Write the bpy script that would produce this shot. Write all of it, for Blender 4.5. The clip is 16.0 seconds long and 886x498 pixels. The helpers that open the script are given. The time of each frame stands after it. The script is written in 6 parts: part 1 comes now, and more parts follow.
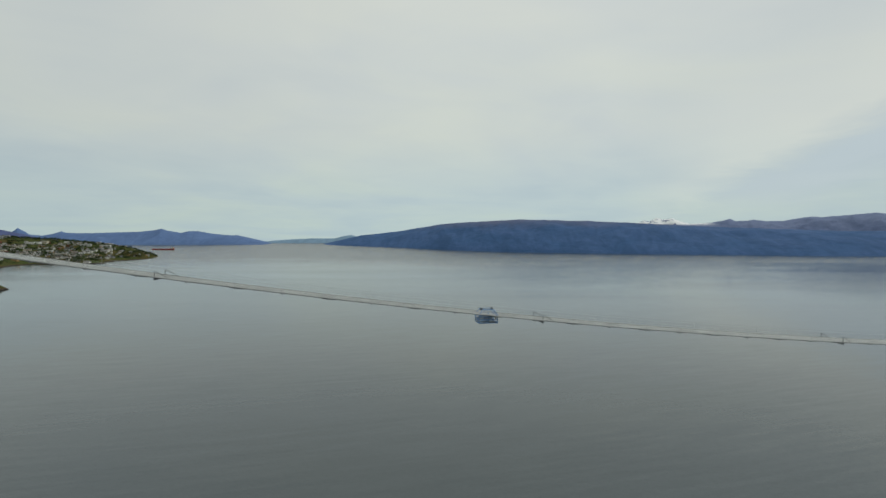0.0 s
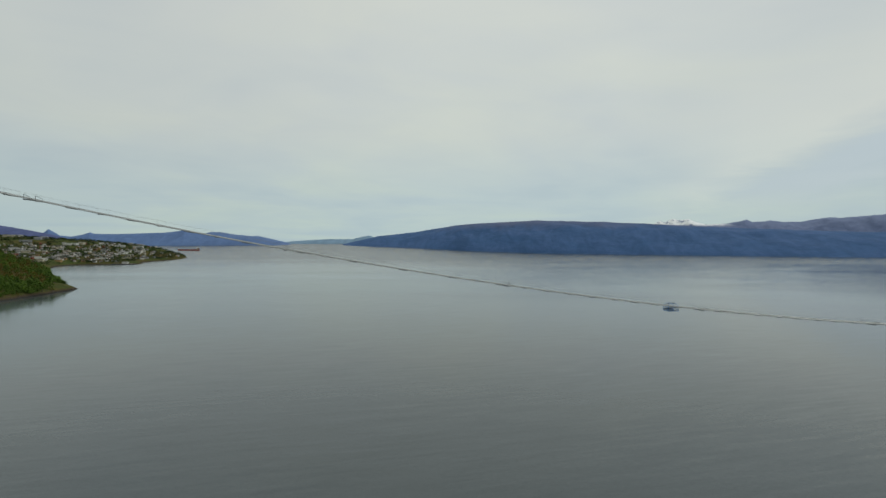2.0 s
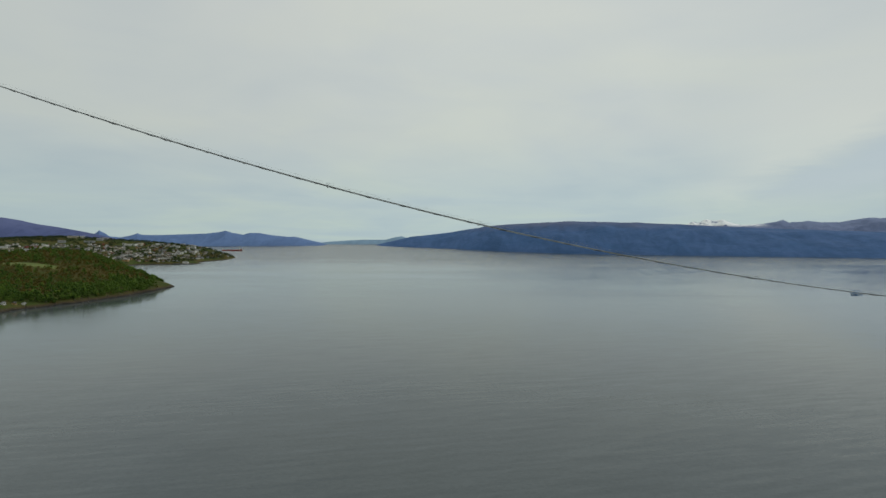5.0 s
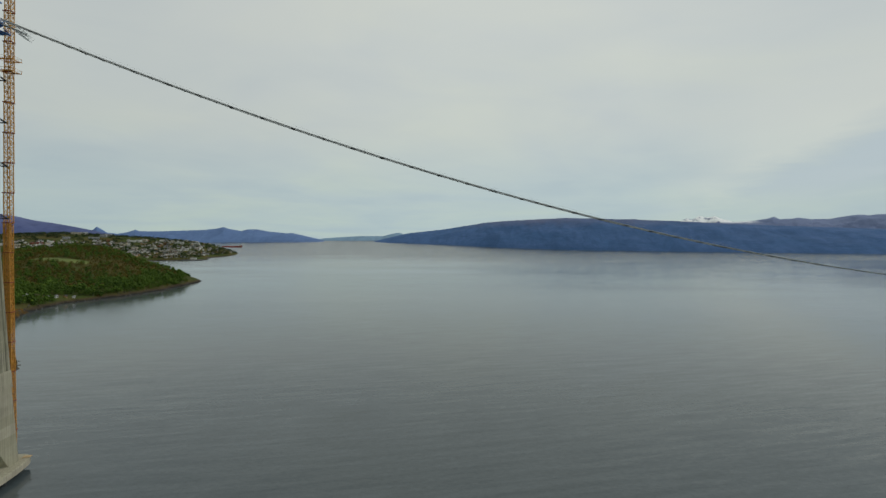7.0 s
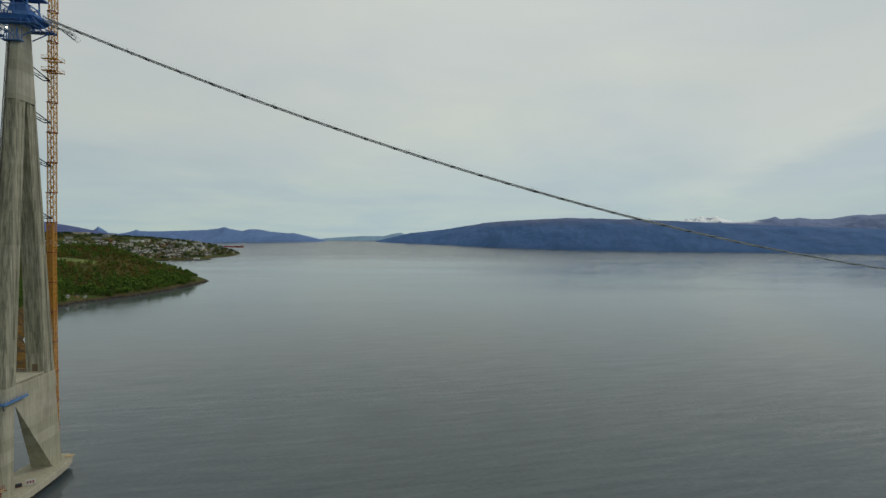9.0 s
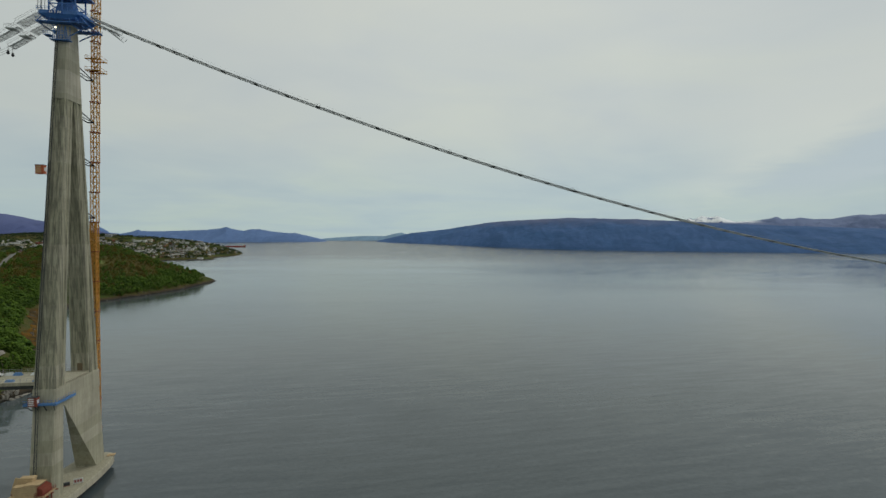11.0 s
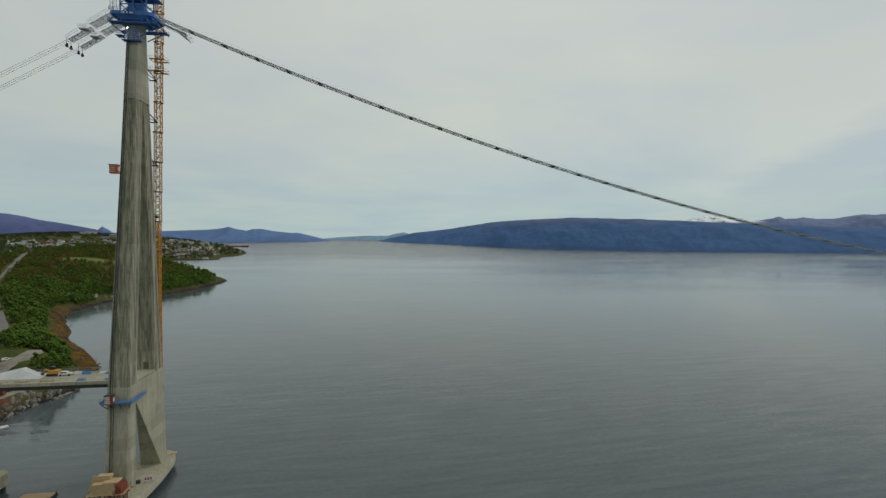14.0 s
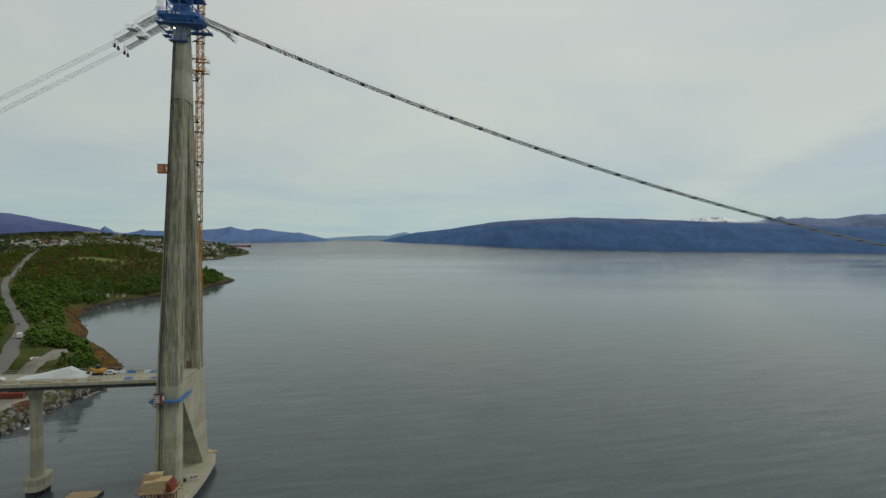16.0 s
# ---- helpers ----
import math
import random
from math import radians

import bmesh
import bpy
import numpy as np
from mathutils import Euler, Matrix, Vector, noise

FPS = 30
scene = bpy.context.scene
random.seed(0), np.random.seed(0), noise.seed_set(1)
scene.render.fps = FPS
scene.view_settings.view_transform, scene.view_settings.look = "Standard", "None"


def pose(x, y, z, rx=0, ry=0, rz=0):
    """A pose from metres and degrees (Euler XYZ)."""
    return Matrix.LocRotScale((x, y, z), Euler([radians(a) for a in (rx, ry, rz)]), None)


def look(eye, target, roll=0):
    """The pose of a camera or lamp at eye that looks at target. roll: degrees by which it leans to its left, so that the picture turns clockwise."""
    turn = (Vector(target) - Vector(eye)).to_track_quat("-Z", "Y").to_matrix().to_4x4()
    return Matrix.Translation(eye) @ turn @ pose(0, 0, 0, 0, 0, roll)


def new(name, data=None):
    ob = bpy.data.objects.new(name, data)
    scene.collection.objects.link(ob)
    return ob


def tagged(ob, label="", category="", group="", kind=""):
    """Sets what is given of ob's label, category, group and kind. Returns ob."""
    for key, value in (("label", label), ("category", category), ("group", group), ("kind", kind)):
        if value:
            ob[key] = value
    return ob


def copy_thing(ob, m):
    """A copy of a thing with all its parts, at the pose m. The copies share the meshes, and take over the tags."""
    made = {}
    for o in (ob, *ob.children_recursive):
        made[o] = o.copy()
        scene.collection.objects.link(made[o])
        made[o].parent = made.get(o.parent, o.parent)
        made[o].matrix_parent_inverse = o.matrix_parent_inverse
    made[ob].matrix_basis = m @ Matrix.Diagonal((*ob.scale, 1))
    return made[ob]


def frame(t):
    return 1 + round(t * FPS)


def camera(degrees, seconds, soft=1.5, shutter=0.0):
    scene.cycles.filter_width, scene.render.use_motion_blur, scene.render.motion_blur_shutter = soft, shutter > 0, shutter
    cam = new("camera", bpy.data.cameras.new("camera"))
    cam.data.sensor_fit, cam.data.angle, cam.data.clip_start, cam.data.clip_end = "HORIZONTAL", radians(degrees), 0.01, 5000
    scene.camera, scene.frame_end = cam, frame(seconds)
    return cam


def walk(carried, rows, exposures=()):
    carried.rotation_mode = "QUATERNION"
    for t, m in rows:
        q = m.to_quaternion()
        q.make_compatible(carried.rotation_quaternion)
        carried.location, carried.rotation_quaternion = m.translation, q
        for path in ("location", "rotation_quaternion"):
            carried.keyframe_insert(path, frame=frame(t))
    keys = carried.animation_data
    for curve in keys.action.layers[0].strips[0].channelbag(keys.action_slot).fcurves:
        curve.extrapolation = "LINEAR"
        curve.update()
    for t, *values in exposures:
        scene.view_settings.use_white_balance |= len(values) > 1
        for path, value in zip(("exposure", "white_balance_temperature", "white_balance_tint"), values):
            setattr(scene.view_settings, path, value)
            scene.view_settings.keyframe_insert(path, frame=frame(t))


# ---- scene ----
cam = camera(82.1, 16.0)
# seconds, x, y, z, yaw, pitch
ROWS = [
    (0.00, 273.16, 165.40, 83.10, -2.466, -0.838),
    (0.50, 262.04, 150.41, 84.88, -2.362, -0.841),
    (1.00, 249.84, 136.52, 86.45, -2.097, -0.843),
    (1.50, 236.71, 123.55, 87.83, -1.708, -0.844),
    (2.00, 222.81, 111.34, 89.00, -1.236, -0.844),
    (2.50, 208.30, 99.72, 89.97, -0.718, -0.842),
    (3.00, 193.35, 88.52, 90.74, -0.195, -0.839),
    (3.50, 178.11, 77.57, 91.31, 0.295, -0.835),
    (4.00, 162.75, 66.71, 91.67, 0.713, -0.830),
    (4.50, 147.43, 55.76, 91.84, 1.020, -0.823),
    (5.00, 132.30, 44.56, 91.80, 1.176, -0.815),
    (5.50, 117.54, 32.94, 91.57, 1.143, -0.806),
    (6.00, 103.29, 20.72, 91.13, 0.882, -0.796),
    (6.50, 89.72, 7.75, 90.49, 0.353, -0.785),
    (6.90, 76.00, 3.95, 90.45, 0.150, -0.790),
    (7.00, 72.49, 3.64, 90.50, 0.124, -1.204),
    (7.50, 68.32, 3.46, 90.47, 0.102, -1.204),
    (8.00, 64.17, 3.29, 90.44, 0.082, -1.204),
    (8.50, 60.03, 3.11, 90.41, 0.064, -1.205),
    (9.00, 55.91, 2.94, 90.38, 0.047, -1.206),
    (9.50, 51.81, 2.76, 90.35, 0.032, -1.208),
    (10.00, 47.73, 2.59, 90.31, 0.018, -1.210),
    (10.50, 43.66, 2.41, 90.28, 0.006, -1.212),
    (11.00, 39.61, 2.24, 90.25, -0.004, -1.215),
    (11.50, 35.58, 2.06, 90.22, -0.013, -1.218),
    (12.00, 31.57, 1.89, 90.19, -0.021, -1.221),
    (12.50, 27.57, 1.71, 90.16, -0.026, -1.225),
    (13.00, 23.60, 1.54, 90.13, -0.030, -1.229),
    (13.50, 19.64, 1.37, 90.10, -0.033, -1.233),
    (14.00, 15.70, 1.19, 90.07, -0.034, -1.238),
    (14.50, 11.77, 1.02, 90.04, -0.033, -1.243),
    (15.00, 7.87, 0.84, 90.01, -0.031, -1.249),
    (15.50, 3.98, 0.67, 89.98, -0.027, -1.255),
    (16.00, 0.11, 0.49, 89.95, -0.022, -1.261),
]
walk(cam, [(t, pose(x, y, z, 90 + pitch, 0, yaw)) for t, x, y, z, yaw, pitch in ROWS],
     exposures=[(0.0, 0.06), (2.0, 0.03), (4.0, 0.0), (7.0, -0.03), (16.0, -0.05)])

# ---------------------------------------------------------------- sky and sun
world = bpy.data.worlds.new("overcast_sky")
scene.world = world
world.use_nodes = True
wn, wl = world.node_tree.nodes, world.node_tree.links
wn.clear()


def wnode(kind, **values):
    n = wn.new(kind)
    for key, value in values.items():
        n.inputs[key].default_value = value
    return n


def wmath(op, a, b=None):
    n = wn.new("ShaderNodeMath")
    n.operation = op
    for i, v in enumerate((a, b)):
        if v is None:
            continue
        if isinstance(v, (int, float)):
            n.inputs[i].default_value = v
        else:
            wl.new(v, n.inputs[i])
    return n.outputs[0]


def wmix(fac, a, b):
    n = wn.new("ShaderNodeMix")
    n.data_type = "RGBA"
    for sock, v in ((n.inputs[0], fac), (n.inputs[6], a), (n.inputs[7], b)):
        if isinstance(v, (tuple, float, int)):
            sock.default_value = (*v, 1) if isinstance(v, tuple) else v
        else:
            wl.new(v, sock)
    return n.outputs[2]


def wramp(fac, stops):
    n = wn.new("ShaderNodeValToRGB")
    while len(n.color_ramp.elements) < len(stops):
        n.color_ramp.elements.new(0.5)
    for e, (p, c) in zip(n.color_ramp.elements, stops):
        e.position, e.color = p, (*c, 1)
    wl.new(fac, n.inputs[0])
    return n.outputs[0]


SUN_UP, SUN_ROUND = 42.0, 70.0   # degrees above the horizon, clockwise from straight ahead
coord = wn.new("ShaderNodeTexCoord")
split = wn.new("ShaderNodeSeparateXYZ")
wl.new(coord.outputs["Generated"], split.inputs[0])
up = wmath("MAXIMUM", split.outputs[2], 0.0)
flat = wmath("ADD", up, 0.10)
sheet = wn.new("ShaderNodeCombineXYZ")
wl.new(wmath("DIVIDE", split.outputs[0], flat), sheet.inputs[0])
wl.new(wmath("DIVIDE", split.outputs[1], flat), sheet.inputs[1])
broad = wnode("ShaderNodeTexNoise", Scale=0.42, Detail=4.0, Roughness=0.5, Distortion=0.5)
fine = wnode("ShaderNodeTexNoise", Scale=1.5, Detail=6.0, Roughness=0.55, Distortion=0.8)
for n in (broad, fine):
    wl.new(sheet.outputs[0], n.inputs["Vector"])
low = wramp(up, [(0.0, (0.40, 0.50, 0.525)), (0.03, (0.41, 0.505, 0.525)), (0.09, (0.435, 0.515, 0.525)), (0.2, (0.505, 0.547, 0.533)), (0.5, (0.565, 0.588, 0.563)), (1.0, (0.52, 0.54, 0.52))])
clouds = wramp(broad.outputs[0], [(0.30, (0.87, 0.91, 0.96)), (0.46, (0.965, 0.98, 0.99)), (0.58, (1.03, 1.03, 0.98)), (0.72, (1.09, 1.08, 0.96))])
wisps = wramp(fine.outputs[0], [(0.3, (0.975, 0.98, 0.99)), (0.7, (1.025, 1.02, 1.005))])
mul = wn.new("ShaderNodeMix")
mul.data_type, mul.blend_type = "RGBA", "MULTIPLY"
mul.inputs[0].default_value = 1.0
wl.new(low, mul.inputs[6]), wl.new(clouds, mul.inputs[7])
mul2 = wn.new("ShaderNodeMix")
mul2.data_type, mul2.blend_type = "RGBA", "MULTIPLY"
mul2.inputs[0].default_value = 1.0
wl.new(mul.outputs[2], mul2.inputs[6]), wl.new(wisps, mul2.inputs[7])
# a long bright cloud edge over the right shore, with clearer bluish air below it
ahead = wmath("MAXIMUM", split.outputs[1], 0.05)
side_, rise_ = wmath("DIVIDE", split.outputs[0], ahead), wmath("DIVIDE", split.outputs[2], ahead)
warp = wmath("MULTIPLY", wmath("SUBTRACT", fine.outputs[0], 0.5), 0.10)
edge_ = wmath("ADD", wmath("SUBTRACT", rise_, wmath("ADD", wmath("MULTIPLY", side_, 0.446), -0.140)), warp)
# the overcast is a little heavier over the town side
heavy = wramp(wmath("ADD", wmath("MULTIPLY", side_, 0.5), 0.5), [(0.0, (0.92, 0.92, 0.91)), (0.25, (0.955, 0.95, 0.94)), (0.5, (1.0, 1.0, 1.0)), (0.68, (1.0, 1.0, 1.0)), (0.92, (0.93, 0.935, 0.945))])
shade_ = wn.new("ShaderNodeMix")
shade_.data_type, shade_.blend_type = "RGBA", "MULTIPLY"
shade_.inputs[0].default_value = 1.0
wl.new(mul2.outputs[2], shade_.inputs[6]), wl.new(heavy, shade_.inputs[7])
dim = shade_.outputs[2]
bright_ = wramp(wmath("ADD", wmath("MULTIPLY", edge_, 2.0), 0.5), [(0.40, (0, 0, 0)), (0.54, (1, 1, 1)), (0.66, (0.7, 0.7, 0.7)), (0.98, (0, 0, 0))])
blue_ = wramp(wmath("ADD", wmath("MULTIPLY", edge_, 2.0), 0.5), [(0.20, (0, 0, 0)), (0.32, (1, 1, 1)), (0.40, (1, 1, 1)), (0.48, (0, 0, 0))])
where_ = wramp(side_, [(0.40, (0, 0, 0)), (0.62, (1, 1, 1))])
lowair = wramp(rise_, [(0.05, (0, 0, 0)), (0.12, (1, 1, 1))])
glow = wmix(wmath("MULTIPLY", wmath("MULTIPLY", bright_, where_), 0.30), dim, (0.75, 0.74, 0.60))
veil = wmix(wmath("MULTIPLY", wmath("MULTIPLY", wmath("MULTIPLY", blue_, where_), lowair), 0.75), glow, (0.42, 0.49, 0.52))
sky = wn.new("ShaderNodeTexSky")
sky.sky_type, sky.sun_disc = "NISHITA", False
sky.sun_elevation, sky.sun_rotation = radians(SUN_UP), radians(SUN_ROUND)
clear, cover, total, wout = wn.new("ShaderNodeBackground"), wn.new("ShaderNodeBackground"), wn.new("ShaderNodeMixShader"), wn.new("ShaderNodeOutputWorld")
wl.new(sky.outputs[0], clear.inputs[0])
clear.inputs[1].default_value = 0.06
wl.new(veil, cover.inputs[0])
cover.inputs[1].default_value = 1.15
total.inputs[0].default_value = 0.92
wl.new(clear.outputs[0], total.inputs[1]), wl.new(cover.outputs[0], total.inputs[2])
wl.new(total.outputs[0], wout.inputs[0])

sun = new("sun", bpy.data.lights.new("sun", "SUN"))
sun.data.energy, sun.data.angle, sun.data.color = 0.9, radians(18), (1.0, 0.96, 0.9)
_e, _a = radians(SUN_UP), radians(SUN_ROUND)
sun.matrix_world = look((0, 0, 0), (-math.cos(_e) * math.sin(_a), -math.cos(_e) * math.cos(_a), -math.sin(_e)))

# ---------------------------------------------------------------- materials


class Mat:
    """A small builder of node materials in world metres."""

    def __init__(self, name, rough=0.8, metal=0.0, ior=1.45, spec=0.5):
        self.m = bpy.data.materials.new(name)
        self.m.use_nodes = True
        self.n, self.l = self.m.node_tree.nodes, self.m.node_tree.links
        self.b = self.n["Principled BSDF"]
        self.b.inputs["Roughness"].default_value = rough
        self.b.inputs["Metallic"].default_value = metal
        self.b.inputs["IOR"].default_value = ior
        self.b.inputs["Specular IOR Level"].default_value = spec
        self.geo = self.n.new("ShaderNodeNewGeometry")
        self.pos = self.geo.outputs["Position"]

    def put(self, socket, value):
        if isinstance(value, (int, float)):
            socket.default_value = value
        elif isinstance(value, tuple):
            socket.default_value = (*value, 1) if len(value) == 3 and len(socket.default_value) == 4 else value
        else:
            self.l.new(value, socket)

    def scaled(self, sx, sy, sz, vector=None):
        n = self.n.new("ShaderNodeMapping")
        n.inputs["Scale"].default_value = (sx, sy, sz)
        self.l.new(vector or self.pos, n.inputs[0])
        return n.outputs[0]

    def noise(self, vector, scale=1.0, detail=4.0, rough=0.55, distort=0.0):
        n = self.n.new("ShaderNodeTexNoise")
        self.l.new(vector, n.inputs["Vector"])
        for k, v in (("Scale", scale), ("Detail", detail), ("Roughness", rough), ("Distortion", distort)):
            n.inputs[k].default_value = v
        return n.outputs[0]

    def ramp(self, fac, stops):
        n = self.n.new("ShaderNodeValToRGB")
        while len(n.color_ramp.elements) < len(stops):
            n.color_ramp.elements.new(0.5)
        for e, (p, c) in zip(n.color_ramp.elements, stops):
            e.position, e.color = p, (*c, 1) if isinstance(c, tuple) else (c, c, c, 1)
        self.l.new(fac, n.inputs[0])
        return n.outputs[0]

    def mix(self, fac, a, b, blend="MIX"):
        n = self.n.new("ShaderNodeMix")
        n.data_type, n.blend_type = "RGBA", blend
        self.put(n.inputs[0], fac), self.put(n.inputs[6], a), self.put(n.inputs[7], b)
        return n.outputs[2]

    def math(self, op, a, b=0.0, c=None):
        n = self.n.new("ShaderNodeMath")
        n.operation = op
        self.put(n.inputs[0], a), self.put(n.inputs[1], b)
        if c is not None:
            self.put(n.inputs[2], c)
        return n.outputs[0]

    def xyz(self, vector=None):
        n = self.n.new("ShaderNodeSeparateXYZ")
        self.l.new(vector or self.pos, n.inputs[0])
        return n.outputs

    def bump(self, height, strength=0.4, distance=0.1):
        n = self.n.new("ShaderNodeBump")
        n.inputs["Strength"].default_value, n.inputs["Distance"].default_value = strength, distance
        self.l.new(height, n.inputs["Height"])
        self.l.new(n.outputs[0], self.b.inputs["Normal"])

    def color(self, value):
        self.put(self.b.inputs["Base Color"], value)
        return self

    def per_object(self):
        return self.n.new("ShaderNodeObjectInfo").outputs["Random"]

    def per_island(self):
        return self.geo.outputs["Random Per Island"]


def painted(name, c, rough=0.5, metal=0.0, wear=0.3, scale=0.8):
    """Paint or plain stuff with two scales of grime."""
    k = Mat(name, rough, metal)
    big, small = k.noise(k.pos, scale, 3), k.noise(k.pos, scale * 9, 5)
    dark = tuple(v * (1 - wear) for v in c)
    light = tuple(min(1.0, v * (1 + wear * 0.5) + 0.01) for v in c)
    k.color(k.mix(k.ramp(small, [(0.35, 0.0), (0.75, 0.55)]), k.mix(big, dark, light), tuple(v * 0.75 for v in c)))
    k.put(k.b.inputs["Roughness"], k.ramp(small, [(0.2, max(0.05, rough - 0.12)), (0.8, min(1, rough + 0.15))]))
    return k.m


def make_concrete(name, tone, streaks):
    k = Mat(name, 0.85)
    x, y, z = k.xyz()
    run = k.noise(k.scaled(0.9, 0.9, 0.018), 1.0, 5, 0.6)
    run2 = k.noise(k.scaled(2.6, 2.6, 0.03), 1.0, 3, 0.5)
    blot = k.noise(k.pos, 0.16, 5, 0.6)
    grain = k.noise(k.pos, 3.0, 4, 0.6)
    lift = k.math("FRACT", k.math("MULTIPLY", z, 0.25))
    joint = k.ramp(lift, [(0.0, 1.0), (0.045, 0.0), (0.96, 0.0), (1.0, 1.0)])
    # each concrete lift was poured apart and has a tone of its own
    band = k.math("FRACT", k.math("MULTIPLY", k.math("SINE", k.math("MULTIPLY", k.math("FLOOR", k.math("MULTIPLY", z, 0.25)), 12.9898)), 437.585))
    c = k.ramp(blot, [(0.3, tuple(v * 0.78 for v in tone)), (0.55, tone), (0.75, tuple(min(1, v * 1.2) for v in tone))])
    c = k.mix(k.ramp(band, [(0.25, 0.0), (1.0, 0.6)]), c, (tone[0] * 0.6, tone[1] * 0.64, tone[2] * 0.55))
    c = k.mix(k.math("MULTIPLY", k.ramp(run, [(0.46, 0.0), (0.64, 1.0)]), streaks), c, (0.06, 0.062, 0.04))
    c = k.mix(k.math("MULTIPLY", k.ramp(run2, [(0.52, 0.0), (0.68, 1.0)]), streaks * 0.7), c, (0.075, 0.075, 0.06))
    # within each lift the run-off has left its own set of upright bars
    storey = k.n.new("ShaderNodeCombineXYZ")
    k.put(storey.inputs[0], k.math("MULTIPLY", x, 1.9)), k.put(storey.inputs[1], k.math("MULTIPLY", y, 1.9))
    k.put(storey.inputs[2], k.math("ADD", k.math("MULTIPLY", k.math("FLOOR", k.math("MULTIPLY", z, 0.25)), 0.16), k.math("MULTIPLY", z, 0.02)))
    bars = k.noise(storey.outputs[0], 1.0, 3, 0.6)
    c = k.mix(k.math("MULTIPLY", k.ramp(bars, [(0.47, 0.0), (0.60, 1.0)]), streaks), c, (0.05, 0.052, 0.042))
    c = k.mix(k.math("MULTIPLY", k.ramp(bars, [(0.30, 1.0), (0.42, 0.0)]), streaks * 0.5), c, tuple(min(1, v * 1.3) for v in tone))
    c = k.mix(k.math("MULTIPLY", joint, 0.16), c, tuple(min(1.0, v * 1.15) for v in tone))
    c = k.mix(k.ramp(grain, [(0.4, 0.0), (0.8, 0.2)]), c, tuple(v * 0.6 for v in tone))
    k.color(c)
    k.bump(grain, 0.3, 0.05)
    return k.m


CONCRETE = make_concrete("weathered_concrete", (0.44, 0.415, 0.31), 0.52)
CLEAN_CONCRETE = make_concrete("pale_concrete", (0.46, 0.43, 0.33), 0.18)
FOOTING = make_concrete("footing_concrete", (0.48, 0.44, 0.34), 0.2)
BLUE_STEEL = painted("blue_painted_steel", (0.045, 0.165, 0.46), 0.45, 0.0, 0.45)
BLUE_TARP = painted("blue_tarpaulin", (0.09, 0.22, 0.47), 0.6, 0, 0.3)
ORANGE = painted("crane_yellow_paint", (0.62, 0.30, 0.045), 0.5, 0, 0.4)
RUSTY = painted("rust_red_steel", (0.26, 0.06, 0.035), 0.7, 0, 0.4)
GALV = painted("galvanised_mesh", (0.33, 0.35, 0.35), 0.5, 0.4, 0.3)
DARK_STEEL = painted("dark_steel", (0.045, 0.05, 0.055), 0.6, 0.3, 0.3)
ROPE = painted("steel_rope", (0.36, 0.37, 0.37), 0.5, 0.5, 0.2)
WHITE = painted("white_paint", (0.72, 0.72, 0.70), 0.5, 0, 0.15)
SOFFIT = painted("grey_green_girder_paint", (0.10, 0.105, 0.10), 0.5, 0, 0.3)
TIMBER = painted("fresh_timber", (0.52, 0.38, 0.21), 0.8, 0, 0.3)
GLASS = painted("dark_glass", (0.02, 0.025, 0.03), 0.1, 0, 0.2)
RUBBER = painted("black_rubber", (0.02, 0.02, 0.02), 0.8, 0, 0.2)
SHIP_RED = painted("ship_red_hull", (0.28, 0.035, 0.03), 0.5, 0, 0.3, 0.05)
CREAM = painted("cream_superstructure", (0.55, 0.5, 0.42), 0.6, 0, 0.2, 0.1)
SAIL = painted("white_sheeting", (0.66, 0.68, 0.68), 0.6, 0, 0.15)
SLATE = painted("dark_roofing", (0.07, 0.065, 0.065), 0.7, 0, 0.3)


